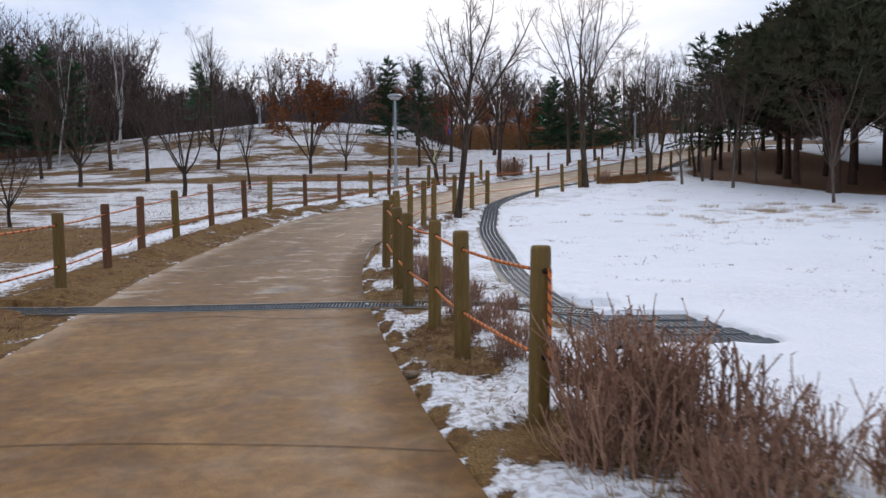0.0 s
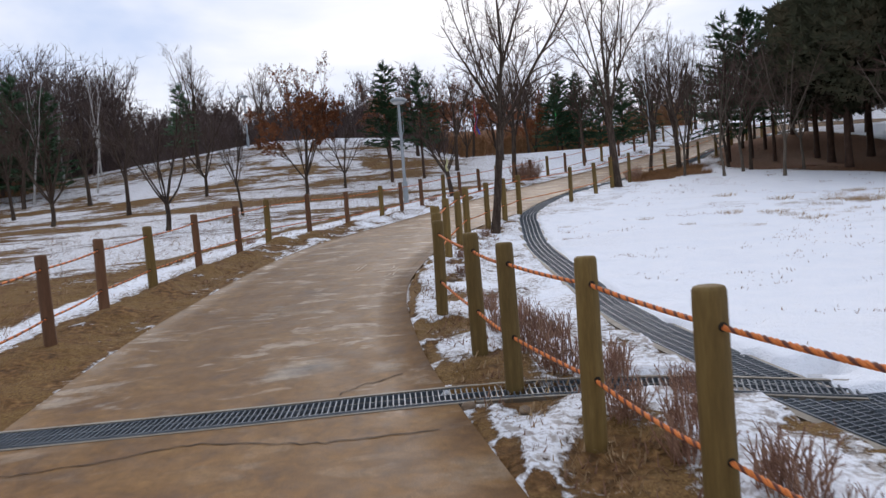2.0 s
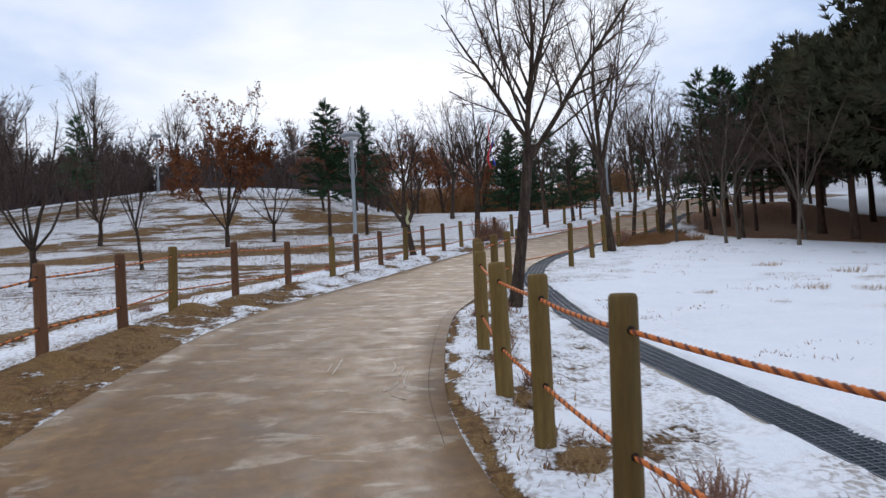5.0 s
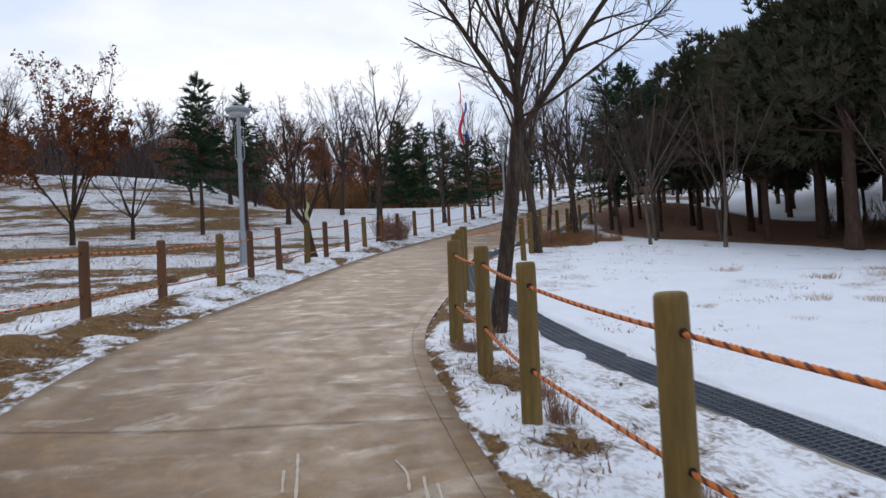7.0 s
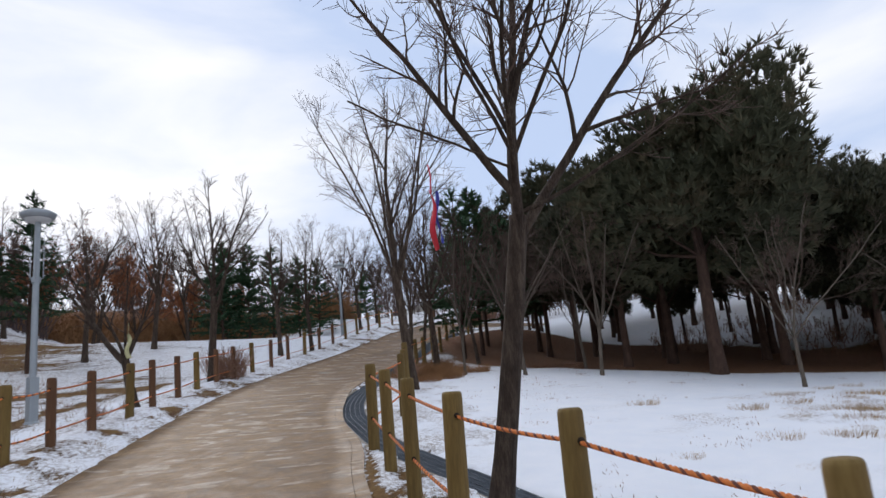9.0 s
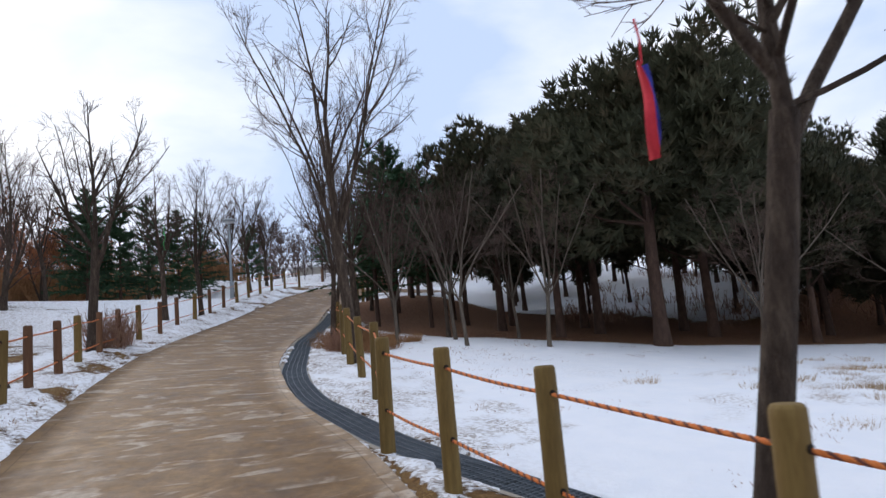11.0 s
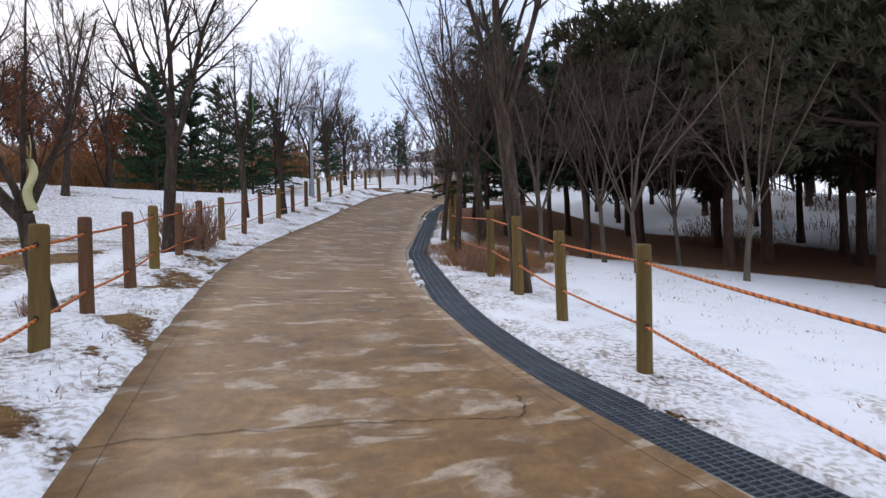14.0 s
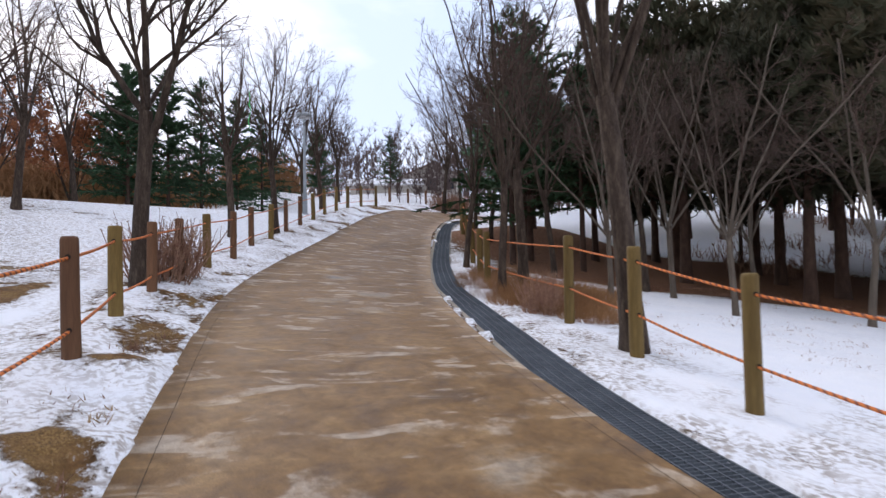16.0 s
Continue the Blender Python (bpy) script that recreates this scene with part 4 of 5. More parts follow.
def pine_tree(seed, height, r0, crown_low, width, tufts, tall=0.5, point=0.0):
    """A broad dark pine: a reddish trunk, crooked limbs and a domed crown of needle tufts."""
    rng = np.random.RandomState(seed)
    base = new("pine_tree")
    trunk, crown = Tubes(), Tubes()
    stem = bent(rng, (0, 0, -0.2), (0, 0, 1), height * 0.85 + 0.2, 9, 0.03, 0.03)
    rad = np.linspace(r0, r0 * 0.25, 10)
    rad[0] = r0 * 1.3
    trunk.tube(stem, rad, 10)
    mid_z, semi = crown_low + (height - crown_low) * tall, (height - crown_low) * 0.5
    lumps = []
    for k in range(44):
        d = rng.normal(0, 1, 3)
        d /= np.linalg.norm(d)
        q = rng.uniform(0.35, 0.86)
        c = np.array((d[0] * width * q, d[1] * width * q, mid_z + d[2] * semi * q * (1 if d[2] > 0 else 0.8)))
        c[:2] *= 1 - point * min(1.0, max(0.0, (c[2] - crown_low) / (height - crown_low)))
        lumps.append((c, width * rng.uniform(0.22, 0.34) * (1 - 0.5 * point * (k % 2))))
        if k < 22:
            i = min(8, max(2, int((c[2] - 0.6) / (height * 0.85) * 9)))
            trunk.tube(np.array([stem[i], stem[i] * 0.5 + c * 0.5 + np.array((0, 0, -0.2)), c]), [r0 * 0.28, r0 * 0.16, 0.015], 5)
    cs, rs = np.array([c for c, _ in lumps]), np.array([r for _, r in lumps])
    pick = rng.randint(len(lumps), size=tufts)
    d = rng.normal(0, 1, (tufts, 3))
    d /= np.linalg.norm(d, axis=1)[:, None]
    p = cs[pick] + d * rs[pick][:, None] * np.array((1, 1, 0.8)) * rng.uniform(0.45, 1.05, (tufts, 1))
    out = p - np.array((0, 0, mid_z - 0.5))
    out = out / np.linalg.norm(out, axis=1)[:, None] + np.array((0, 0, 0.75))
    out /= np.linalg.norm(out, axis=1)[:, None]
    per = 9
    way = np.repeat(out, per, 0) + rng.normal(0, 0.5, (tufts * per, 3))
    way *= (rng.uniform(0.22, 0.40, tufts * per) / np.linalg.norm(way, axis=1))[:, None]
    crown.blades(np.repeat(p, per, 0), way, np.full(tufts * per, 0.06))
    put("trunk", trunk.mesh("trunk"), PINE_BARK, base)
    put("crown", crown.mesh("crown", False), PINE, base, "dense dark green needle tufts")
    return base


def spruce_tree(seed, height, width, clear):
    """A pointed spruce: whorls of drooping boughs set with needle sprays."""
    rng = np.random.RandomState(seed)
    base = new("spruce_tree")
    trunk, crown = Tubes(), Tubes()
    trunk.tube(bent(rng, (0, 0, -0.15), (0, 0, 1), height + 0.15, 8, 0.012, 0.02), np.linspace(0.085 * height / 6, 0.008, 9), 7)
    z = clear
    while z < height - 0.1:
        u = (z - clear) / (height - clear)
        reach = width * (1 - u) ** 0.85 * rng.uniform(0.75, 1.1) + 0.12
        for k in range(6 if u < 0.8 else 4):
            if rng.rand() < 0.12:
                continue
            a = rng.uniform(0, 2 * math.pi)
            ln = reach * rng.uniform(0.55, 1.1)
            d = np.array((math.cos(a), math.sin(a), 0.18 + 0.5 * u))
            line = bent(rng, (0, 0, z + rng.uniform(-0.1, 0.1)), d, ln, 5, 0.07, -0.05 + 0.06 * u)
            trunk.tube(line, np.linspace(0.016, 0.004, 6), 3)
            nb = int(14 + 34 * ln)
            q = rng.uniform(0.1, 1.0, nb) * 4.999
            i = q.astype(int)
            p = line[i] + (line[i + 1] - line[i]) * (q - i)[:, None]
            w = (line[i + 1] - line[i]) / (ln / 5) + rng.normal(0, 0.75, (nb, 3)) * np.array((1, 1, 0.5))
            w *= (rng.uniform(0.14, 0.30, nb) / np.linalg.norm(w, axis=1))[:, None]
            crown.blades(p, w, np.full(nb, 0.065))
        z += rng.uniform(0.16, 0.30)
    for _ in range(8):
        crown.blade(np.array((0, 0, height - 0.15)), np.array((rng.normal(0, 0.25), rng.normal(0, 0.25), 1.0)) * 0.35, 0.03)
    put("trunk", trunk.mesh("trunk"), PINE_BARK, base)
    put("crown", crown.mesh("crown", False), SPRUCE, base, "dark green needle boughs")
    return base


def stand(ob, x, y, turn=0.0, size=1.0, label="", category="tree", group="", copy=False, sink=0.0, tall=1.0):
    """Sets a thing, or a copy of it, on the land."""
    m = pose(x, y, float(lay(x, y)) - sink, 0, 0, turn)
    if copy:
        ob = copy_thing(ob, m)
    else:
        ob.matrix_basis = m
    ob.scale = (size, size, size * tall)
    return tagged(ob, label, category, group)


ROADSIDE, HILL = "bare trees beside the footpath", "trees on the hill"
LAB_BARE = "leafless grey-brown tree standing in thin snow"
MAIN_LIMBS = [(308, 36, 2.7, 0.42, -0.16), (340, 3, 3.3, 0.54, 0.0), (128, 42, 3.5, 0.48, 0.16), (128, 74, 2.1, 0.2, -0.02), (118, 22, 2.8, 0.34, -0.75), (300, 20, 2.4, 0.24, -0.7), (305, 62, 1.5, 0.13, -0.4), (218, 34, 2.5, 0.26, -0.25), (40, 32, 2.6, 0.28, -0.15), (165, 32, 2.5, 0.24, -0.45), (265, 30, 2.3, 0.2, -0.55)]
main = stand(bare_tree(11, 5.4, 0.094, 2.42, 0, 0.6, 3, 10, lean=(0.135, -0.16), set_limbs=MAIN_LIMBS, sway=0.012), 0.37, 17.74, 0, label="leafless young tree with forked limbs beside the drain", group=ROADSIDE)
A_LIMBS = [(316, 42, 3.3, 0.46, 0.05), (300, 64, 2.1, 0.22, 0.2), (330, 6, 3.8, 0.54, -0.05), (136, 25, 3.9, 0.54, 0.55), (126, 46, 2.6, 0.26, -0.5), (225, 28, 2.8, 0.32, 0.1), (48, 34, 2.9, 0.34, 0.0), (300, 26, 2.9, 0.26, -0.4)]
tree_a = stand(bare_tree(23, 6.6, 0.115, 2.5, 0, 0.55, 3, 10, set_limbs=A_LIMBS, sway=0.02), 2.84, 32.9, 0, label="leafless dark tree with spreading limbs behind the rope fence", group=ROADSIDE)
tree_b = stand(bare_tree(37, 8.2, 0.13, 2.8, 8, 0.38, 3, 9), 5.85, 27.2, 0, label="leafless tree with rough bark and upright limbs by a fence post", group=ROADSIDE)
tree_c = stand(bare_tree(41, 4.9, 0.055, 1.25, 7, 0.52, 3, 8, bark=PALE_BARK), 10.03, 27.8, 0, label="slender leafless sapling at the edge of the pines", group="saplings")
tree_d = stand(bare_tree(53, 7.6, 0.11, 2.6, 7, 0.40, 3, 8), -15.7, 46.0, 0, 1.1, label="tall leafless tree on the snowy hill", group=HILL)
tree_e = stand(bare_tree(67, 4.4, 0.085, 0.9, 7, 0.72, 3, 9), -9.45, 24.5, 0, label="small spreading leafless tree on the patchy snow slope", group=HILL)
tree_f = stand(bare_tree(83, 6.2, 0.075, 1.9, 7, 0.36, 3, 8), 11.4, 34.9, 0, label="slim leafless tree among the pines by the footpath", group=ROADSIDE)
tree_red = stand(bare_tree(71, 6.2, 0.10, 0.8, 8, 0.48, 3, 8, leaves=5600, leaf_mat=RED_LEAF), -6.95, 35.6, 0, label="bushy tree holding dry russet leaves", group="russet trees")
tree_lean = stand(bare_tree(91, 4.6, 0.10, 1.05, 6, 0.5, 3, 8, lean=(-0.16, 0.16), set_limbs=[(316, 46, 2.9, 0.72, 0.05), (300, 22, 2.4, 0.4, 0.0), (200, 34, 2.0, 0.3, 0.0), (60, 30, 2.3, 0.34, 0.05), (136, 34, 1.9, 0.28, -0.1)]), -0.1, 27.8, 0, label="small dark leaning tree behind the rope fence", group=ROADSIDE)
birch = stand(bare_tree(101, 7.5, 0.07, 3.4, 5, 0.30, 3, 6, bark=BIRCH), -24.0, 42.0, 0, label="white-barked leafless birch at the edge of the woods", group="birches")
spruce_a = stand(spruce_tree(5, 6.2, 1.75, 1.9), -2.9, 37.7, 0, label="dark green spruce with a bare lower trunk", group="spruces")
spruce_b = stand(spruce_tree(8, 5.0, 1.95, 0.7), 12.6, 49.0, 0, label="dark green spruce with boughs near the ground", group="spruces")
pine_a = stand(pine_tree(3, 9.3, 0.22, 1.95, 4.2, 7000), 14.5, 24.66, 0, label="large dark pine with a reddish trunk on needle-covered ground", group="pines")
pine_b = stand(pine_tree(4, 8.4, 0.17, 1.6, 3.1, 4400), 17.4, 28.2, 0, label="dark pine crowded among others", group="pines")
pine_c = stand(pine_tree(9, 7.2, 0.12, 1.2, 2.1, 2400, point=0.85), 17.2, 34.0, 0, label="dark narrow pine beside the footpath bend", group="pines")

pine_d = stand(pine_tree(21, 5.4, 0.11, 0.35, 2.2, 2600, point=0.6), 24.2, 21.0, 0, label="low dense dark pine with boughs near the ground", group="pines")
spruce_c = stand(spruce_tree(15, 7.3, 3.1, 1.3), 14.9, 35.6, 0, label="tall broad dark spruce beside the footpath bend", group="spruces")

LAB_SAP, LAB_RED, LAB_SPR = "slender pale leafless sapling at the edge of the pines", "bushy tree holding dry russet leaves", "dark green spruce in a row of spruces"
LAB_PINE, LAB_BEND, LAB_LOW = "dark pine crowded among others", "dark narrow conifer beside the footpath bend", "low dark pine at the lawn's edge"
COPIES = [
    (pine_d, 24.8, 43.2, 20, 0.9, "low dense dark pine with boughs near the ground", "pines"), (pine_d, 27.4, 45.6, 220, 1.0, "low dense dark pine with boughs near the ground", "pines"),
    (pine_d, 28.5, 40.0, 70, 1.1, "low dense dark pine with boughs near the ground", "pines"), (pine_d, 31.0, 43.0, 170, 1.2, "low dense dark pine with boughs near the ground", "pines"), (pine_d, 32.5, 39.0, 290, 1.2, "low dense dark pine with boughs near the ground", "pines"),
    (pine_d, 26.8, 23.6, 40, 1.0, "low dense dark pine with boughs near the ground", "pines"),
    (pine_d, 29.6, 26.4, 110, 1.1, "low dense dark pine with boughs near the ground", "pines"),
    (pine_d, 31.5, 22.5, 200, 1.15, "low dense dark pine with boughs near the ground", "pines"),
    (pine_d, 27.5, 19.5, 260, 0.95, "low dense dark pine with boughs near the ground", "pines"),
    (pine_d, 33.0, 29.0, 320, 1.2, "low dense dark pine with boughs near the ground", "pines"),
    (pine_d, 22.0, 17.0, 150, 0.85, "low dense dark pine with boughs near the ground", "pines"),
    (tree_a, 7.6, 39.6, 140, 0.86, LAB_BARE, ROADSIDE), (tree_b, 9.3, 40.3, 70, 0.72, LAB_BARE, ROADSIDE),
    (tree_a, 13.6, 45.6, 220, 0.85, LAB_BARE, ROADSIDE), (tree_b, 15.4, 47.0, 10, 0.75, LAB_BARE, ROADSIDE),
    (tree_a, 17.6, 48.9, 80, 0.8, LAB_BARE, ROADSIDE), (tree_f, 8.4, 31.2, 60, 1.05, LAB_BARE, ROADSIDE),
    (tree_a, 9.9, 31.9, 160, 0.95, LAB_BARE, ROADSIDE), (tree_b, 24.5, 48.9, 190, 0.85, LAB_BARE, ROADSIDE),
    (tree_a, 27.0, 50.0, 110, 0.9, LAB_BARE, ROADSIDE), (tree_b, 29.5, 51.0, 40, 0.8, LAB_BARE, ROADSIDE),
    (tree_f, 12.6, 33.1, 200, 1.0, LAB_BARE, ROADSIDE), (tree_f, 15.4, 37.6, 20, 1.05, LAB_BARE, ROADSIDE),
    (tree_f, 17.2, 39.9, 300, 1.0, LAB_BARE, ROADSIDE), (tree_f, 12.4, 30.6, 100, 0.95, LAB_BARE, ROADSIDE),
    (tree_c, 11.5, 26.3, 130, 1.1, LAB_SAP, "saplings"), (tree_c, 9.2, 29.5, 250, 0.95, LAB_SAP, "saplings"),
    (tree_c, 12.6, 21.4, 40, 0.95, LAB_SAP, "saplings"), (tree_c, 13.6, 28.8, 310, 1.0, LAB_SAP, "saplings"),
    (tree_c, 15.6, 18.6, 200, 0.9, LAB_SAP, "saplings"), (tree_c, 11.6, 29.6, 20, 1.1, LAB_SAP, "saplings"),
    (tree_d, -8.0, 27.9, 90, 0.48, "thin leafless tree on the patchy snow slope", HILL),
    (tree_e, -5.25, 36.8, 70, 0.9, LAB_BARE, HILL), (tree_d, -12.4, 49.0, 200, 0.8, LAB_BARE, HILL),
    (tree_d, -21.5, 36.0, 150, 0.75, LAB_BARE, HILL), (tree_e, -16.5, 30.5, 10, 1.1, LAB_BARE, HILL),
    (tree_a, -14.5, 33.0, 300, 0.8, LAB_BARE, HILL), (tree_e, -10.7, 16.5, 190, 0.55, "small spreading leafless tree on brown ground", HILL),
    (tree_a, 0.6, 40.2, 30, 0.92, LAB_BARE, HILL), (tree_b, 3.4, 42.5, 250, 0.8, LAB_BARE, HILL),
    (tree_d, 5.4, 45.0, 15, 0.75, LAB_BARE, HILL), (tree_a, -1.6, 46.0, 170, 0.9, LAB_BARE, HILL),
    (tree_d, 2.0, 47.0, 260, 0.8, LAB_BARE, HILL), (tree_e, -12.5, 37.5, 40, 1.1, LAB_BARE, HILL),
    (tree_a, -19.5, 39.5, 220, 0.9, LAB_BARE, HILL), (tree_d, -24.0, 41.0, 310, 0.95, LAB_BARE, HILL),
    (tree_red, 1.4, 44.0, 120, 0.78, LAB_RED, "russet trees"), (tree_red, 3.6, 46.9, 200, 0.82, LAB_RED, "russet trees"),
    (tree_red, -3.4, 45.0, 300, 0.8, LAB_RED, "russet trees"), (tree_red, 6.6, 50.0, 30, 0.78, LAB_RED, "russet trees"),
    (tree_red, -0.2, 49.5, 80, 0.8, LAB_RED, "russet trees"), (tree_red, 9.2, 51.0, 250, 0.7, LAB_RED, "russet trees"),
    (spruce_a, -1.25, 38.2, 120, 0.95, "dark green spruce with a bare lower trunk", "spruces"),
    (spruce_b, 9.2, 47.6, 50, 1.05, LAB_SPR, "spruces"), (spruce_b, 10.9, 48.6, 160, 1.1, LAB_SPR, "spruces"),
    (spruce_b, 7.6, 47.0, 260, 1.0, LAB_SPR, "spruces"), (spruce_b, 8.4, 49.4, 10, 1.15, LAB_SPR, "spruces"),
    (spruce_b, 14.3, 50.0, 90, 0.95, LAB_SPR, "spruces"), (spruce_b, 18.6, 52.0, 10, 0.7, "small dark spruce behind the crest", "spruces"),
    (spruce_a, 28.0, 57.5, 90, 0.72, "lone spruce by the far fence", "spruces"),
    (birch, -27.5, 47.5, 40, 0.9, "white-barked leafless birch at the edge of the woods", "birches"),
    (birch, -25.6, 48.4, 100, 1.0, "white-barked leafless birch at the edge of the woods", "birches"),
    (birch, -29.0, 46.0, 190, 0.85, "white-barked leafless birch at the edge of the woods", "birches"),
    (birch, -23.6, 49.5, 260, 0.95, "white-barked leafless birch at the edge of the woods", "birches"),
    (birch, -21.0, 43.5, 320, 0.8, "white-barked leafless birch at the edge of the woods", "birches"),
    (spruce_b, -25.6, 43.6, 200, 1.5, "dark spruce at the edge of the woods", "spruces"), (spruce_b, -23.6, 43.2, 310, 1.3, "dark spruce at the edge of the woods", "spruces"),
    (spruce_b, -28.2, 44.2, 120, 1.5, "dark spruce at the edge of the woods", "spruces"),
    (spruce_a, -16.4, 45.5, 220, 0.9, "dark spruce at the edge of the woods", "spruces"),
    (pine_b, 18.8, 24.9, 80, 1.08, LAB_PINE, "pines"), (pine_b, 20.4, 30.6, 150, 1.0, LAB_PINE, "pines"),
    (pine_b, 18.2, 21.8, 210, 0.70, LAB_PINE, "pines"), (pine_b, 16.4, 31.6, 10, 0.95, LAB_PINE, "pines"),
    (pine_b, 21.4, 27.0, 300, 1.0, LAB_PINE, "pines"), (pine_b, 21.4, 22.2, 40, 0.74, LAB_PINE, "pines"),
    (pine_b, 19.2, 33.2, 130, 0.95, LAB_PINE, "pines"), (pine_b, 23.4, 32.4, 230, 0.95, LAB_PINE, "pines"),
    (pine_b, 24.6, 28.4, 350, 0.95, LAB_PINE, "pines"), (pine_b, 15.0, 28.2, 170, 0.84, LAB_PINE, "pines"),
    (pine_b, 26.5, 24.5, 60, 0.8, LAB_PINE, "pines"), (pine_b, 22.0, 35.4, 20, 0.85, LAB_PINE, "pines"),
    (pine_b, 28.0, 31.0, 110, 0.95, LAB_PINE, "pines"), (pine_b, 33.0, 28.0, 210, 1.0, LAB_PINE, "pines"), (pine_b, 31.5, 22.5, 10, 0.75, LAB_PINE, "pines"), (pine_b, 36.5, 33.5, 90, 1.0, LAB_PINE, "pines"), (pine_b, 38.0, 26.0, 170, 1.0, LAB_PINE, "pines"), (pine_b, 33.0, 37.5, 250, 0.95, LAB_PINE, "pines"), (pine_b, 36.0, 18.5, 300, 0.75, LAB_PINE, "pines"), (pine_b, 30.0, 41.0, 30, 0.9, LAB_PINE, "pines"), (pine_b, 26.0, 37.5, 130, 0.8, LAB_PINE, "pines"), (pine_b, 41.0, 31.0, 50, 1.0, LAB_PINE, "pines"), (pine_b, 42.0, 22.0, 80, 0.8, LAB_PINE, "pines"),
    (pine_c, 20.0, 17.4, 100, 0.85, LAB_LOW, "pines"), (pine_c, 23.5, 15.0, 200, 0.8, LAB_LOW, "pines"),
    (pine_c, 26.5, 18.4, 20, 0.95, LAB_LOW, "pines"), (pine_c, 23.0, 18.6, 280, 0.95, LAB_LOW, "pines"),
    (pine_c, 29.0, 14.6, 330, 0.9, LAB_LOW, "pines"), (pine_c, 18.6, 18.9, 60, 0.75, LAB_LOW, "pines"),
    (spruce_a, 13.6, 35.2, 140, 1.15, LAB_BEND, "spruces"), (spruce_a, 16.2, 36.8, 250, 1.1, LAB_BEND, "spruces"),
    (pine_c, 18.4, 38.2, 60, 0.95, LAB_BEND, "pines"), (pine_c, 20.4, 40.4, 340, 0.95, LAB_BEND, "pines"),
    (spruce_a, 15.2, 34.0, 200, 1.05, LAB_BEND, "spruces"), (pine_c, 22.6, 42.0, 120, 0.95, LAB_BEND, "pines"),
    (pine_c, 18.0, 35.4, 300, 1.0, LAB_BEND, "pines"), (pine_c, 25.5, 21.5, 10, 0.8, LAB_LOW, "pines"), (pine_c, 28.5, 27.5, 70, 0.85, LAB_LOW, "pines"), (pine_c, 29.5, 24.0, 190, 0.85, LAB_LOW, "pines"), (pine_c, 22.6, 20.2, 130, 0.7, LAB_LOW, "pines"), (pine_c, 31.0, 34.0, 240, 0.85, LAB_LOW, "pines"), (pine_c, 27.5, 34.5, 310, 0.75, LAB_LOW, "pines"), (pine_c, 25.4, 42.8, 30, 0.9, LAB_BEND, "pines"),
    (pine_c, 34.5, 15.5, 20, 1.1, LAB_PINE, "pines"), (pine_c, 37.5, 21.5, 80, 1.2, LAB_PINE, "pines"), (pine_c, 35.0, 24.5, 140, 1.05, LAB_PINE, "pines"), (pine_c, 39.0, 29.0, 200, 1.2, LAB_PINE, "pines"), (pine_c, 36.0, 31.0, 260, 1.1, LAB_PINE, "pines"), (pine_c, 40.0, 34.5, 320, 1.2, LAB_PINE, "pines"), (pine_c, 37.0, 38.0, 50, 1.15, LAB_PINE, "pines"), (pine_c, 34.5, 41.5, 110, 1.05, LAB_PINE, "pines"), (pine_c, 43.0, 26.5, 170, 1.3, LAB_PINE, "pines"), (pine_c, 44.0, 36.5, 230, 1.3, LAB_PINE, "pines"), (pine_c, 40.5, 17.5, 290, 1.2, LAB_PINE, "pines"), (pine_c, 33.0, 45.0, 350, 1.0, LAB_PINE, "pines"),
]
for src, x, y, turn, size, lab, grp in COPIES:
    stand(src, x, y, turn, size, lab, "tree", grp, copy=True)


def far_woods(name, seed, spots, label, mat):
    """A belt of leafless woods too far off to count."""
    rng = np.random.RandomState(seed)
    t = Tubes()
    for x, y, h in spots:
        z = float(lay(x, y)) - 0.3
        stem = bent(rng, (x, y, z), (rng.normal(0, 0.06), rng.normal(0, 0.06), 1), h, 5, 0.04, 0.02)
        t.tube(stem, np.linspace(0.085, 0.015, 6) * h / 8, 4)
        tips = []
        for _ in range(15):
            i = rng.randint(1, 5)
            line = bent(rng, stem[i], sideways(rng, np.array((0, 0, 1.0)), rng.uniform(0.35, 0.85)), h * rng.uniform(0.15, 0.40), 3, 0.12, 0.06)
            t.tube(line, np.linspace(0.03, 0.010, 4), 3)
            tips.append(line)
        pts = np.vstack(tips)
        nb = 280
        p = pts[rng.randint(len(pts), size=nb)]
        w = rng.normal(0, 1, (nb, 3)) * np.array((0.6, 0.6, 0.5)) + np.array((0, 0, 0.7))
        w *= (h * rng.uniform(0.05, 0.13, nb) / np.linalg.norm(w, axis=1))[:, None]
        t.blades(p, w, np.full(nb, 0.036))
    return tagged(put(name, t.mesh(name, False), mat), label, "woods", kind="stuff")


_rng = np.random.RandomState(77)
_west, _north = [], []
for _k in range(620):
    a = radians(_rng.uniform(-56, -16))
    d = _rng.uniform(58 - 0.5 * max(0.0, -math.degrees(a) - 20), 82)
    _west.append((d * math.sin(a), d * math.cos(a), _rng.uniform(4.8, 8.2) * (1.0 if a < radians(-24) else 0.5)))
for _k in range(420):
    a = radians(_rng.uniform(-20, 46))
    d = _rng.uniform(60, 92)
    _north.append((d * math.sin(a), d * math.cos(a), _rng.uniform(3.0, 5.6)))
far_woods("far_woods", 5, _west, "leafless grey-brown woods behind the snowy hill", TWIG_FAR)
_east = []
for _k in range(150):
    _east.append((_rng.uniform(36, 62), _rng.uniform(8, 60), _rng.uniform(6, 9)))
far_woods("far_woods", 7, _east, "dark leafless woods on the bank behind the pines", TWIG)
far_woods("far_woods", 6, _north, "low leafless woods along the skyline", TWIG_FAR)


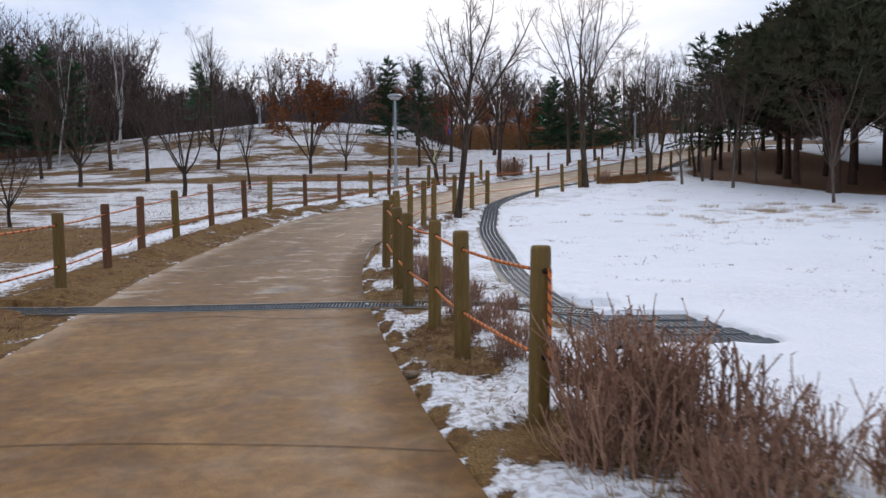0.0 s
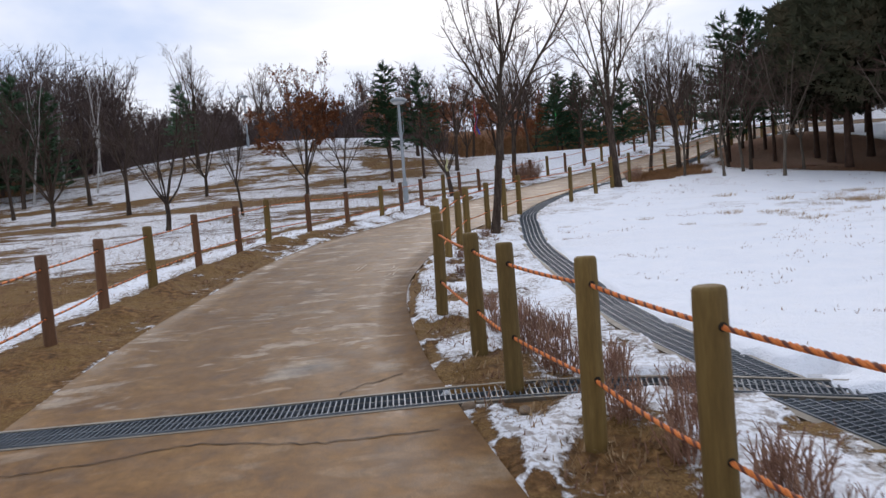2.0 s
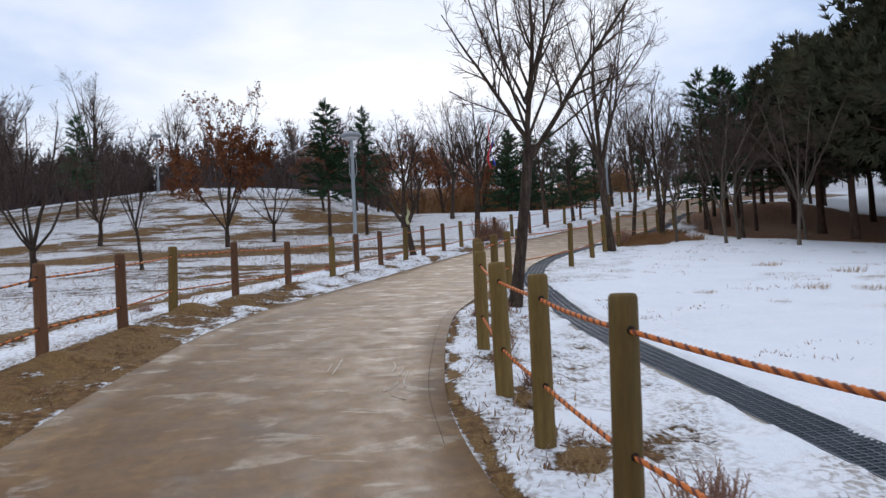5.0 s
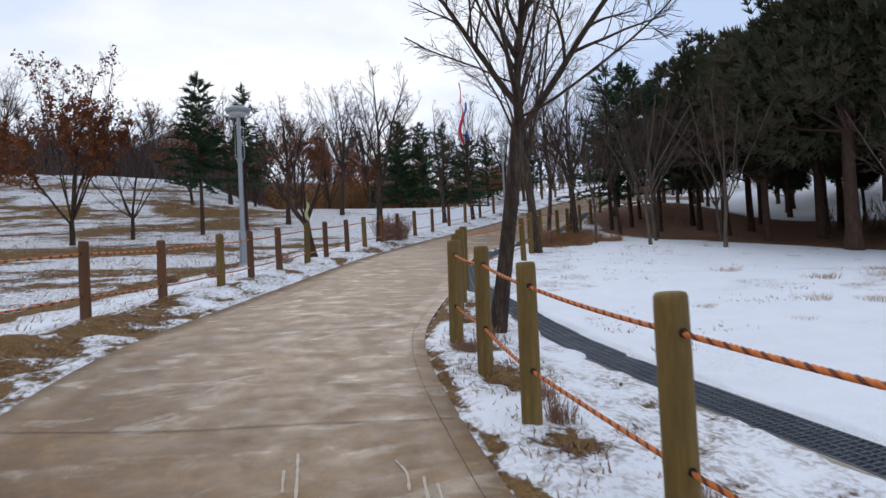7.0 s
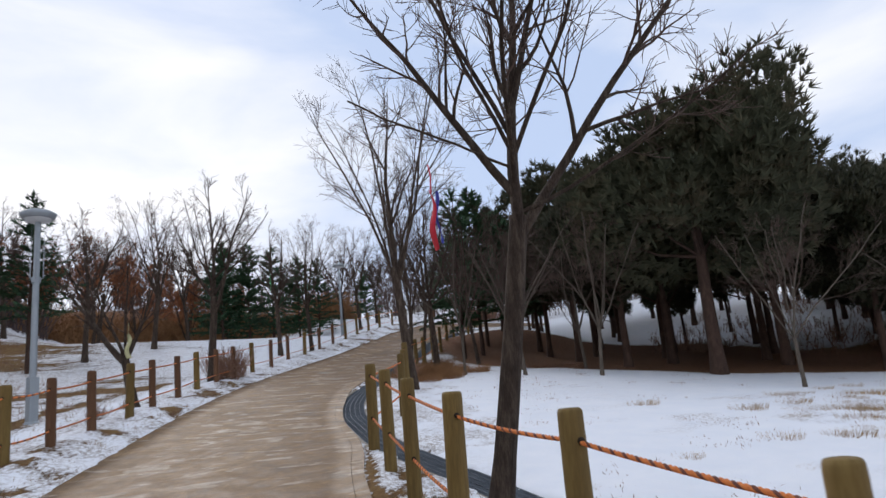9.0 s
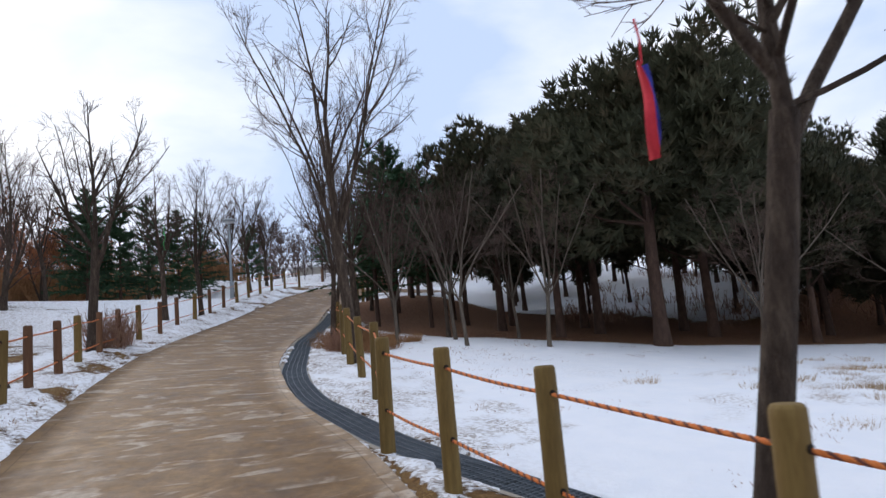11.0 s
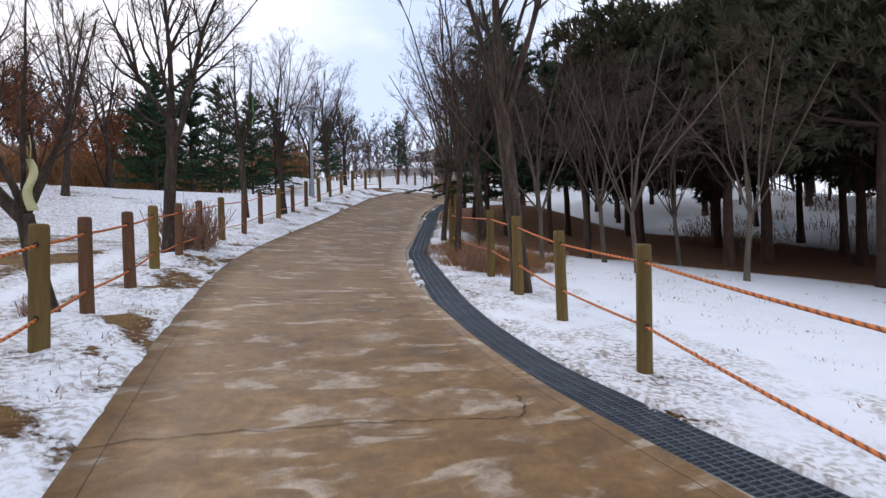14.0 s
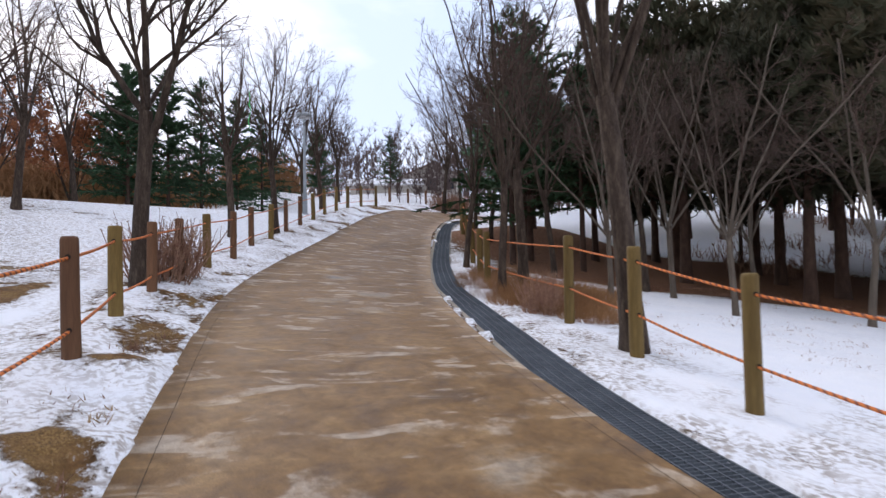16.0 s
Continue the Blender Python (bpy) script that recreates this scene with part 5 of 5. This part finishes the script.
def thicket(name, seed, spots, stems, h, mat, label, category="bush", width=0.012, kind="stuff"):
    """Upright twiggy growth in one patch."""
    rng = np.random.RandomState(seed)
    t = Tubes()
    for x, y, r in spots:
        for _ in range(stems):
            a, q = rng.uniform(0, 2 * math.pi), r * math.sqrt(rng.rand())
            px, py = x + q * math.cos(a), y + q * math.sin(a)
            ln = h * rng.uniform(0.5, 1.1)
            line = bent(rng, (px, py, float(lay(px, py)) - 0.03), (rng.normal(0, 0.3), rng.normal(0, 0.3), 1), ln, 3, 0.12, 0.05)
            t.tube(line, [width, width * 0.8, width * 0.6, width * 0.3], 3)
            p = line[rng.randint(1, 4, size=4)]
            w = rng.normal(0, 1, (4, 3)) * np.array((0.6, 0.6, 0.3)) + np.array((0, 0, 0.7))
            t.blades(p, w * ln * 0.22, np.full(4, width * 1.6))
    return tagged(put(name, t.mesh(name, False), mat), label, category, kind=kind)


thicket("undergrowth", 3, [(-1.5 + 1.15 * k + _rng.normal(0, 0.5), 54.5 + _rng.normal(0, 1.0), 1.3) for k in range(18)], 130, 1.7, HEDGE, "brown dry undergrowth below the skyline woods", "undergrowth", 0.03)
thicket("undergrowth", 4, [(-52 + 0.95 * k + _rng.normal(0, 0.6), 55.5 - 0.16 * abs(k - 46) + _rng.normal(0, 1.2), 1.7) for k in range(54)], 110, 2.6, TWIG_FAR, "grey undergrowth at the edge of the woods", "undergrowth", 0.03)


thicket("undergrowth", 8, [(25 + 1.7 * (k % 9) + _rng.normal(0, 0.7), 17 + 3.3 * (k // 9) + 1.2 * (k % 3) + _rng.normal(0, 0.8), 0.9) for k in range(54)], 22, 0.75, SHRUB, "sparse dark bushes over the snowy bank behind the pines", "undergrowth", 0.02)


# ---- shrubs and dry plants ----
def shrub(seed, r, h, stems, mat, label_part=""):
    """A twiggy shrub: many stems from the ground, side twigs and buds."""
    rng = np.random.RandomState(seed)
    base = new("shrub")
    t, buds = Tubes(), Tubes()
    for _ in range(stems):
        a, q = rng.uniform(0, 2 * math.pi), r * 0.75 * math.sqrt(rng.rand())
        d = (math.cos(a) * q * 0.5 + rng.normal(0, 0.18), math.sin(a) * q * 0.5 + rng.normal(0, 0.18), 1)
        ln = h * rng.uniform(0.55, 1.08)
        line = bent(rng, (q * math.cos(a), q * math.sin(a), -0.05), d, ln, 5, 0.10, 0.04)
        t.tube(line, np.linspace(0.0085, 0.0045, 6) * rng.uniform(0.8, 1.35), 4)
        for _k in range(4):
            i = rng.randint(1, 5)
            sub = bent(rng, line[i], sideways(rng, line[i + 1] - line[i], rng.uniform(0.3, 0.8)), ln * rng.uniform(0.15, 0.4), 3, 0.1, 0.06)
            t.tube(sub, np.linspace(0.0055, 0.003, 4), 3)
            nb = 5
            p = sub[rng.randint(0, 4, size=nb)]
            w = rng.normal(0, 1, (nb, 3))
            buds.blades(p, w * 0.018, np.full(nb, 0.012))
        nb = 8
        buds.blades(line[rng.randint(2, 6, size=nb)], rng.normal(0, 1, (nb, 3)) * 0.02, np.full(nb, 0.014))
    put("twigwork", t.mesh("twigwork", False), mat, base)
    tagged(put("budding", buds.mesh("budding", False), mat, base), kind="stuff")
    return base


shrub_a = stand(shrub(1, 0.36, 0.74, 62, SHRUB), 0.98, 3.95, 0, label="purple-brown leafless shrub beside the end post", category="shrub", group="shrubs")
shrub_b = stand(shrub(2, 0.40, 0.60, 62, SHRUB), 1.40, 3.65, 0, label="purple-brown leafless shrub in a low hedge", category="shrub", group="shrubs")
for x, y, turn, size, src in ((0.86, 3.4, 40, 0.85, shrub_b), (1.30, 4.2, 90, 0.85, shrub_a), (1.7, 3.2, 10, 0.64, shrub_a), (2.15, 3.0, 140, 0.66, shrub_b), (2.5, 2.8, 280, 0.50, shrub_a), (1.3, 3.0, 70, 0.75, shrub_b), (1.1, 2.5, 20, 0.6, shrub_a), (1.5, 4.55, 300, 0.62, shrub_a)):
    stand(src, x, y, turn, size, "purple-brown leafless shrub in a low hedge", "shrub", "shrubs", copy=True)
LAB_LOWSHRUB = "low dry brown shrub between fence and drain"
for x, y, turn, size in ((0.35, 6.5, 0, 0.45), (0.62, 6.1, 60, 0.5), (0.15, 7.2, 120, 0.5), (0.5, 6.95, 180, 0.45), (0.0, 8.3, 30, 0.55), (0.3, 8.0, 240, 0.5), (-0.15, 8.9, 100, 0.5), (0.12, 9.3, 300, 0.5), (-0.3, 9.7, 160, 0.55), (-0.12, 10.2, 20, 0.5), (-0.42, 10.8, 210, 0.45), (0.55, 5.45, 310, 0.55), (0.85, 5.1, 80, 0.5), (0.7, 7.5, 200, 0.4), (0.0, 9.9, 130, 0.42)):
    stand(shrub_b, x, y, turn, size, LAB_LOWSHRUB, "shrub", "low shrubs", copy=True)
for x, y, turn, size in ((-0.55, 13.3, 0, 0.3), (-0.5, 14.7, 60, 0.3), (-0.35, 15.2, 10, 0.28), (0.15, 17.4, 200, 0.3), (-3.35, 24.55, 20, 0.35), (-2.6, 25.1, 110, 0.4), (-0.9, 27.2, 40, 0.45), (-0.2, 28.1, 290, 0.4), (-5.4, 19.2, 30, 0.3), (-0.35, 16.75, 200, 0.28)):
    stand(shrub_b, x, y, turn, size, "small dry brown shrub poking through snow", "shrub", "low shrubs", copy=True)
shrub_c = stand(shrub(3, 0.55, 1.0, 110, SHRUB), 3.35, 33.5, 0, label="twiggy brown bush behind the rope fence", category="bush", group="bushes")
stand(shrub_c, 3.75, 33.9, 120, 0.9, "twiggy brown bush behind the rope fence", "bush", "bushes", copy=True)
stand(shrub_c, 7.1, 29.35, 40, 0.62, "twiggy brown bush beside the fence rope", "bush", "bushes", copy=True)
for k, (x, y) in enumerate(((25.5, 50.2), (26.6, 50.8), (27.7, 51.3), (28.8, 51.9), (30, 52.4))):
    stand(shrub_c, x, y, 70 * k, 1.1, "low dark hedge bush past the crest", "bush", "bushes", copy=True)


def tuft(seed, r, h, n, mat):
    rng = np.random.RandomState(seed)
    base = new("grass_tuft")
    t = Tubes()
    a, q = rng.uniform(0, 2 * math.pi, n), r * np.sqrt(rng.rand(n))
    p = np.stack([q * np.cos(a), q * np.sin(a), np.full(n, -0.02)], 1)
    lean = np.stack([np.cos(a), np.sin(a)], 1) * rng.uniform(0.1, 0.8, (n, 1)) + rng.normal(0, 0.25, (n, 2))
    w = np.column_stack([lean, np.ones(n)])
    w *= (h * rng.uniform(0.5, 1.1, n) / np.linalg.norm(w, axis=1))[:, None]
    t.blades(p, w, rng.uniform(0.006, 0.014, n))
    put("foliage", t.mesh("foliage", False), mat, base)
    return base


hedge = stand(tuft(5, 0.66, 0.40, 800, HEDGE), 7.9, 29.6, 0, label="rusty dry grass clump on the bank beside the footpath", category="grass", group="grass clumps")
for k, (x, y, size) in enumerate(((8.3, 30.2, 1.0), (8.7, 30.7, 1.05), (9.2, 31.2, 0.95), (8.5, 29.6, 0.8), (9.1, 30.3, 0.9), (9.6, 31.7, 0.9), (7.5, 29.1, 0.8), (9.8, 31.0, 0.85), (8.1, 28.9, 0.7), (10.4, 32.3, 0.9), (7.2, 28.6, 0.6), (10.0, 30.2, 0.8), (8.0, 30.9, 0.75), (8.9, 32.0, 0.8), (7.6, 30.2, 0.7), (10.9, 33.4, 0.9), (11.5, 34.0, 0.9), (9.9, 33.0, 0.8))):
    stand(hedge, x, y, 50 * k, size, "rusty dry grass clump on the bank beside the footpath", "grass", "grass clumps", copy=True)
tan = stand(tuft(6, 0.34, 0.20, 130, DRY), 9.4, 18.6, 0, label="tan dry grass tuft on the snowy lawn", category="grass", group="grass tufts")
for k in range(80):
    x, y = 9.9 + _rng.normal(0, 2.3), 18.6 + _rng.normal(0, 1.6)
    stand(tan, x, y, 47 * k, _rng.uniform(0.35, 0.9), "tan dry grass tuft on the snowy lawn", "grass", "grass tufts", copy=True)

for k, (x, y) in enumerate(((0.95, 3.2), (1.3, 3.45), (1.7, 3.7), (1.9, 3.0), (2.3, 3.35), (1.15, 2.75), (1.5, 2.6), (0.8, 3.75), (2.6, 3.0))):
    stand(tan, x, y, 63 * k, 0.95, "straw-coloured dry grass under the hedge shrubs", "grass", "grass tufts", copy=True)


def scatter(name, seed, count, where, h, mat, label, category="weeds"):
    """Dead weeds and litter sticking out of the snow, past counting."""
    rng = np.random.RandomState(seed)
    t = Tubes()
    for _ in range(count):
        x, y = where(rng)
        z = float(lay(x, y))
        n = rng.randint(3, 9)
        p = np.stack([x + rng.normal(0, 0.05, n), y + rng.normal(0, 0.05, n), np.full(n, z)], 1)
        w = np.stack([rng.normal(0, 0.6, n), rng.normal(0, 0.6, n), np.abs(rng.normal(0.5, 0.5, n))], 1)
        w *= (h * rng.uniform(0.4, 1.2, n) / np.linalg.norm(w, axis=1))[:, None]
        t.blades(p, w, rng.uniform(0.006, 0.018, n))
    return tagged(put(name, t.mesh(name, False), mat), label, category, kind="stuff")


def lawn_spot(rng):
    while True:
        k = rng.randint(150)
        x = 1.4 + 14.1 * float(hashed(k, 3.0, 1)) + rng.normal(0, 0.22)
        y = 7.2 + 23.8 * float(hashed(k, 8.0, 2)) + rng.normal(0, 0.16)
        g = np.interp(y, GRATE_LINE[:, 1], GRATE_LINE[:, 0])
        if x > g + 0.5:
            return x, y


def slope_spot(rng):
    while True:
        x, y = -abs(rng.normal(0, 7)) - 1.0, rng.uniform(9, 46)
        if x < np.interp(y, LEFT_EDGE[:, 1], LEFT_EDGE[:, 0]) - 1.6:
            return x, y


def verge_spot(rng):
    y = rng.uniform(4, 30)
    if rng.rand() < 0.5 or y > 19:
        return np.interp(y, LEFT_EDGE[:, 1], LEFT_EDGE[:, 0]) - rng.uniform(0.25, 1.6), y
    return np.interp(y, RIGHT_EDGE[:, 1], RIGHT_EDGE[:, 0]) + rng.uniform(0.15, 1.0), y


def leaf_spot(rng):
    x, y = ((7.6, 25.6), (7.0, 24.5), (8.3, 26.4), (9.4, 27.6), (8.8, 25.4), (5.4, 22.6), (6.4, 19.5))[rng.randint(7)]
    return x + rng.normal(0, 0.28), y + rng.normal(0, 0.28)


scatter("leaf_litter", 9, 190, leaf_spot, 0.07, SHRUB, "curled dead brown leaves in clusters on the snow", "leaves")
scatter("dead_weeds", 1, 1500, lawn_spot, 0.075, SHRUB, "dark dead weeds poking through the snowy lawn")
scatter("dead_weeds", 2, 1000, slope_spot, 0.16, SHRUB, "dry weeds over the patchy snow slope")
scatter("dead_weeds", 3, 700, slope_spot, 0.22, DRY, "straw-coloured weeds over the patchy snow slope")
scatter("dead_weeds", 4, 1300, verge_spot, 0.09, SHRUB, "small weeds and leaf litter along the footpath edge")
scatter("dead_weeds", 5, 2300, verge_spot, 0.08, DRY, "straw along the footpath edge")


def stone(seed, x, y, size):
    """A rough field stone half sunk in the soil."""
    rng = np.random.RandomState(seed)
    bm = bmesh.new()
    bmesh.ops.create_icosphere(bm, subdivisions=2, radius=1.0)
    cuts = rng.normal(0, 1, (7, 3))
    cuts /= np.linalg.norm(cuts, axis=1)[:, None]
    for v in bm.verts:
        p = np.array(v.co)
        for c in cuts:
            over = p @ c - 0.72
            if over > 0:
                p = p - c * over * 0.85
        v.co = Vector(p * (1 + rng.normal(0, 0.025)) * np.array((1.0, 0.8, 0.6)) * size)
    ob = part("stone", bm, ROCK)
    ob.matrix_basis = pose(x, y, float(lay(x, y)) + size * 0.25, 0, 0, 70 * seed)
    return tagged(ob, "rough brown field stone in the soil by the fence", "stone", "stones by the fence")


for k, (x, y, size) in enumerate(((-0.72, 12.75, 0.075), (-0.72, 12.5, 0.05), (-0.80, 7.58, 0.06), (-0.43, 7.42, 0.055), (-0.29, 5.11, 0.06), (-0.15, 5.9, 0.045), (-5.05, 18.3, 0.06), (-4.85, 16.5, 0.055), (-1.0, 24.6, 0.05), (0.45, 27.2, 0.05))):
    stone(k + 1, x, y, size)


# ---- lamps, ribbons, stakes ----
def path_lamp(seed, height):
    """A park lamp: a square-jointed pole on a box base, a flat round head on a bracket, thin side rods."""
    base = new("park_lamp")
    t = Tubes()
    t.tube([(0, 0, -0.05), (0, 0, 0.02), (0, 0, 0.05)], [0.13, 0.13, 0.10], 16, cap=True)
    put("base_plate", t.mesh("base_plate"), LAMP_GREY, base)
    t = Tubes()
    box(t, (0, 0, 0.42), np.array((1.0, 0, 0)), np.array((0, 1.0, 0)), np.array((0, 0, 1.0)), 0.15, 0.15, 0.78)
    put("base_box", t.mesh("base_box", False), LAMP_GREY, base)
    t = Tubes()
    t.tube([(0, 0, 0.8), (0, 0, 2.2), (0, 0, height - 0.1)], [0.06, 0.055, 0.05], 14)
    put("pole", t.mesh("pole"), LAMP_GREY, base)
    for k in range(3):
        a = k * 2 * math.pi / 3
        t = Tubes()
        c, s = math.cos(a) * 0.12, math.sin(a) * 0.12
        t.tube([(c * 0.5, s * 0.5, height - 1.25), (c, s, height - 1.2), (c, s, height - 0.12)], [0.011] * 3, 6)
        put("side_rod", t.mesh("side_rod"), LAMP_GREY, base)
    t = Tubes()
    t.tube([(0, 0, height - 1.30), (0, 0, height - 1.20)], [0.075, 0.075], 14)
    put("collar", t.mesh("collar"), LAMP_GREY, base)
    t = Tubes()
    t.tube([(0, 0, height - 0.13), (0, 0, height - 0.10), (0, 0, height - 0.02), (0, 0, height + 0.03), (0, 0, height + 0.045)], [0.10, 0.27, 0.31, 0.24, 0.05], 24, cap=True)
    put("head", t.mesh("head"), LAMP_GREY, base, "flat round grey lamp head")
    t = Tubes()
    t.tube([(0, 0, height - 0.11), (0, 0, height - 0.155), (0, 0, height - 0.165)], [0.22, 0.20, 0.02], 20, cap=True)
    put("lens", t.mesh("lens"), LAMP_LENS, base, "frosted pale lens")
    return base


lamp = stand(path_lamp(1, 3.80), -1.88, 27.45, 20, label="grey steel park lamp with a flat round head", category="lamp", group="park lamps")
stand(lamp, 12.9, 44.4, 70, 0.98, "grey steel park lamp with a flat round head", "lamp", "park lamps", copy=True)
stand(lamp, -13.6, 50.5, 140, 0.95, "grey steel park lamp far up the hill", "lamp", "park lamps", copy=True)


def ribbon_cloth(name, x, y, z, ln, width, mats, label, turn=0.0):
    """A cloth strip hanging from above, a little twisted."""
    base = new(name)
    for k, mat in enumerate(mats):
        t = Tubes()
        n = 14
        v = []
        for i in range(n):
            u = i / (n - 1)
            a = radians(turn) + 0.9 * math.sin(u * 3.0 + k) + u * 0.6
            w = width * (0.75 + 0.35 * u)
            c = np.array((0.03 * math.sin(u * 7 + k) + k * 0.045, 0.02 * math.cos(u * 5), -ln * u * (1 - 0.12 * k)))
            d = np.array((math.cos(a), math.sin(a), 0)) * w / 2
            o = np.array((-math.sin(a), math.cos(a), 0)) * 0.002
            v += [c - d + o, c + d + o, c + d - o, c - d - o]
        f = []
        for i in range(n - 1):
            for q in range(4):
                f.append((4 * i + q, 4 * i + (q + 1) % 4, 4 * i + 4 + (q + 1) % 4, 4 * i + 4 + q))
        t.add(v, f)
        put("strip", t.mesh("strip"), mat, base)
    t = Tubes()
    t.tube([(0, 0, -0.02), (0.01, 0, 0.12), (0.0, 0.01, 0.22)], [0.006] * 3, 5)
    put("tie", t.mesh("tie"), mats[0], base)
    base.matrix_basis = pose(x, y, z)
    return tagged(base, label, "ribbon", "ribbons on the trees")


ribbon_cloth("red_ribbon", 0.15, 17.83, 3.82, 0.50, 0.055, [RED_CLOTH, BLUE_CLOTH], "red and blue cloth ribbon hanging from a bare branch", 40)
ribbon_cloth("green_ribbon", 5.06, 33.94, 6.12, 0.46, 0.05, [GREEN_CLOTH], "bright green cloth ribbon hanging from a bare branch", 10)
ribbon_cloth("pale_tape", -0.29, 27.72, 3.84, 0.47, 0.09, [TAPE], "pale yellow tape tied to a leaning tree", 130)


# ---- far fence, house and shed past the crest ----
far_posts = tagged(new("far_fence"), "short dark posts of a low fence past the crest", "fence")
for k in range(7):
    t = Tubes()
    x, y = 27.5 + 1.5 * k, 57.0 - 0.15 * k
    z = float(lay(x, y))
    t.tube([(x, y, z - 0.1), (x, y, z + 0.95), (x, y, z + 1.0)], [0.08, 0.075, 0.05], 10, cap=True)
    put("post", t.mesh("post"), POST_RED, far_posts)
t = Tubes()
t.tube([(27.5 + 1.5 * k / 2, 57 - 0.075 * k, float(lay(27.5 + 0.75 * k, 57 - 0.075 * k)) + 0.62 - 0.12 * (k % 2)) for k in range(13)], [0.015] * 13, 5)
put("rope", t.mesh("rope"), ROPE_B, far_posts)


def gable_house(name, x, y, turn, wide, deep, wall_h, roof_h, label, roof_mat, wins, drop=0.3):
    """A small house with a gable roof that overhangs, a door and windows with frames."""
    base = new(name)
    ex, ey, ez = np.array((1.0, 0, 0)), np.array((0, 1.0, 0)), np.array((0, 0, 1.0))
    t = Tubes()
    box(t, (0, 0, wall_h / 2), ex, ey, ez, wide, deep, wall_h)
    w, h = wide / 2, deep / 2
    t.add([(-w, -h, wall_h), (w, -h, wall_h), (0, -h, wall_h + roof_h), (-w, h, wall_h), (w, h, wall_h), (0, h, wall_h + roof_h)], [(0, 1, 2, 2), (3, 5, 4, 4)])
    put("wall", t.mesh("wall", False), HOUSE_WALL, base)
    for s in (-1, 1):
        t = Tubes()
        ln = math.hypot(w, roof_h) + 0.45
        ax = np.array((s * w, 0, -roof_h)) / math.hypot(w, roof_h)
        up = np.cross(ey, ax) * s
        box(t, np.array((0, 0, wall_h + roof_h)) + ax * (ln / 2) + up * 0.08, ax, ey, up, ln, deep + 0.8, 0.14)
        put("roof", t.mesh("roof", False), roof_mat, base)
    for px, pz, ww, hh in wins:
        t = Tubes()
        box(t, (px, -h - 0.015, pz), ex, ey, ez, ww + 0.16, 0.05, hh + 0.16)
        win = put("window", t.mesh("window", False), HOUSE_ROOF, base)
        t = Tubes()
        box(t, (px, -h - 0.045, pz), ex, ey, ez, ww, 0.03, hh)
        put("pane", t.mesh("pane", False), GLASS, win)
    base.matrix_basis = pose(x, y, float(lay(x, y)) - drop, 0, 0, turn)
    return tagged(base, label, "house", "far buildings")


gable_house("house", 41.0, 67.5, -38, 5.0, 6.0, 1.9, 1.1, "small cream house with a brown gable roof past the crest", HOUSE_ROOF, [(-1.5, 1.1, 0.8, 0.8), (0.0, 1.1, 0.7, 0.9), (1.5, 1.1, 0.8, 0.8)])
gable_house("shed", 35.0, 66.5, 50, 3.0, 5.6, 1.0, 0.5, "low pale shed with a snow-covered roof past the crest", SNOW_ROOF, [(0.0, 0.6, 0.7, 0.4)])
gable_house("hall", -7.0, 68.0, 20, 7.0, 13.0, 1.9, 2.1, "long low hall with a snow-covered roof behind the hill", SNOW_ROOF, [(-2.0, 1.4, 0.9, 1.0), (-0.7, 1.6, 0.9, 1.4), (0.7, 1.6, 0.9, 1.4), (2.0, 1.4, 0.9, 1.0)], drop=0.9)
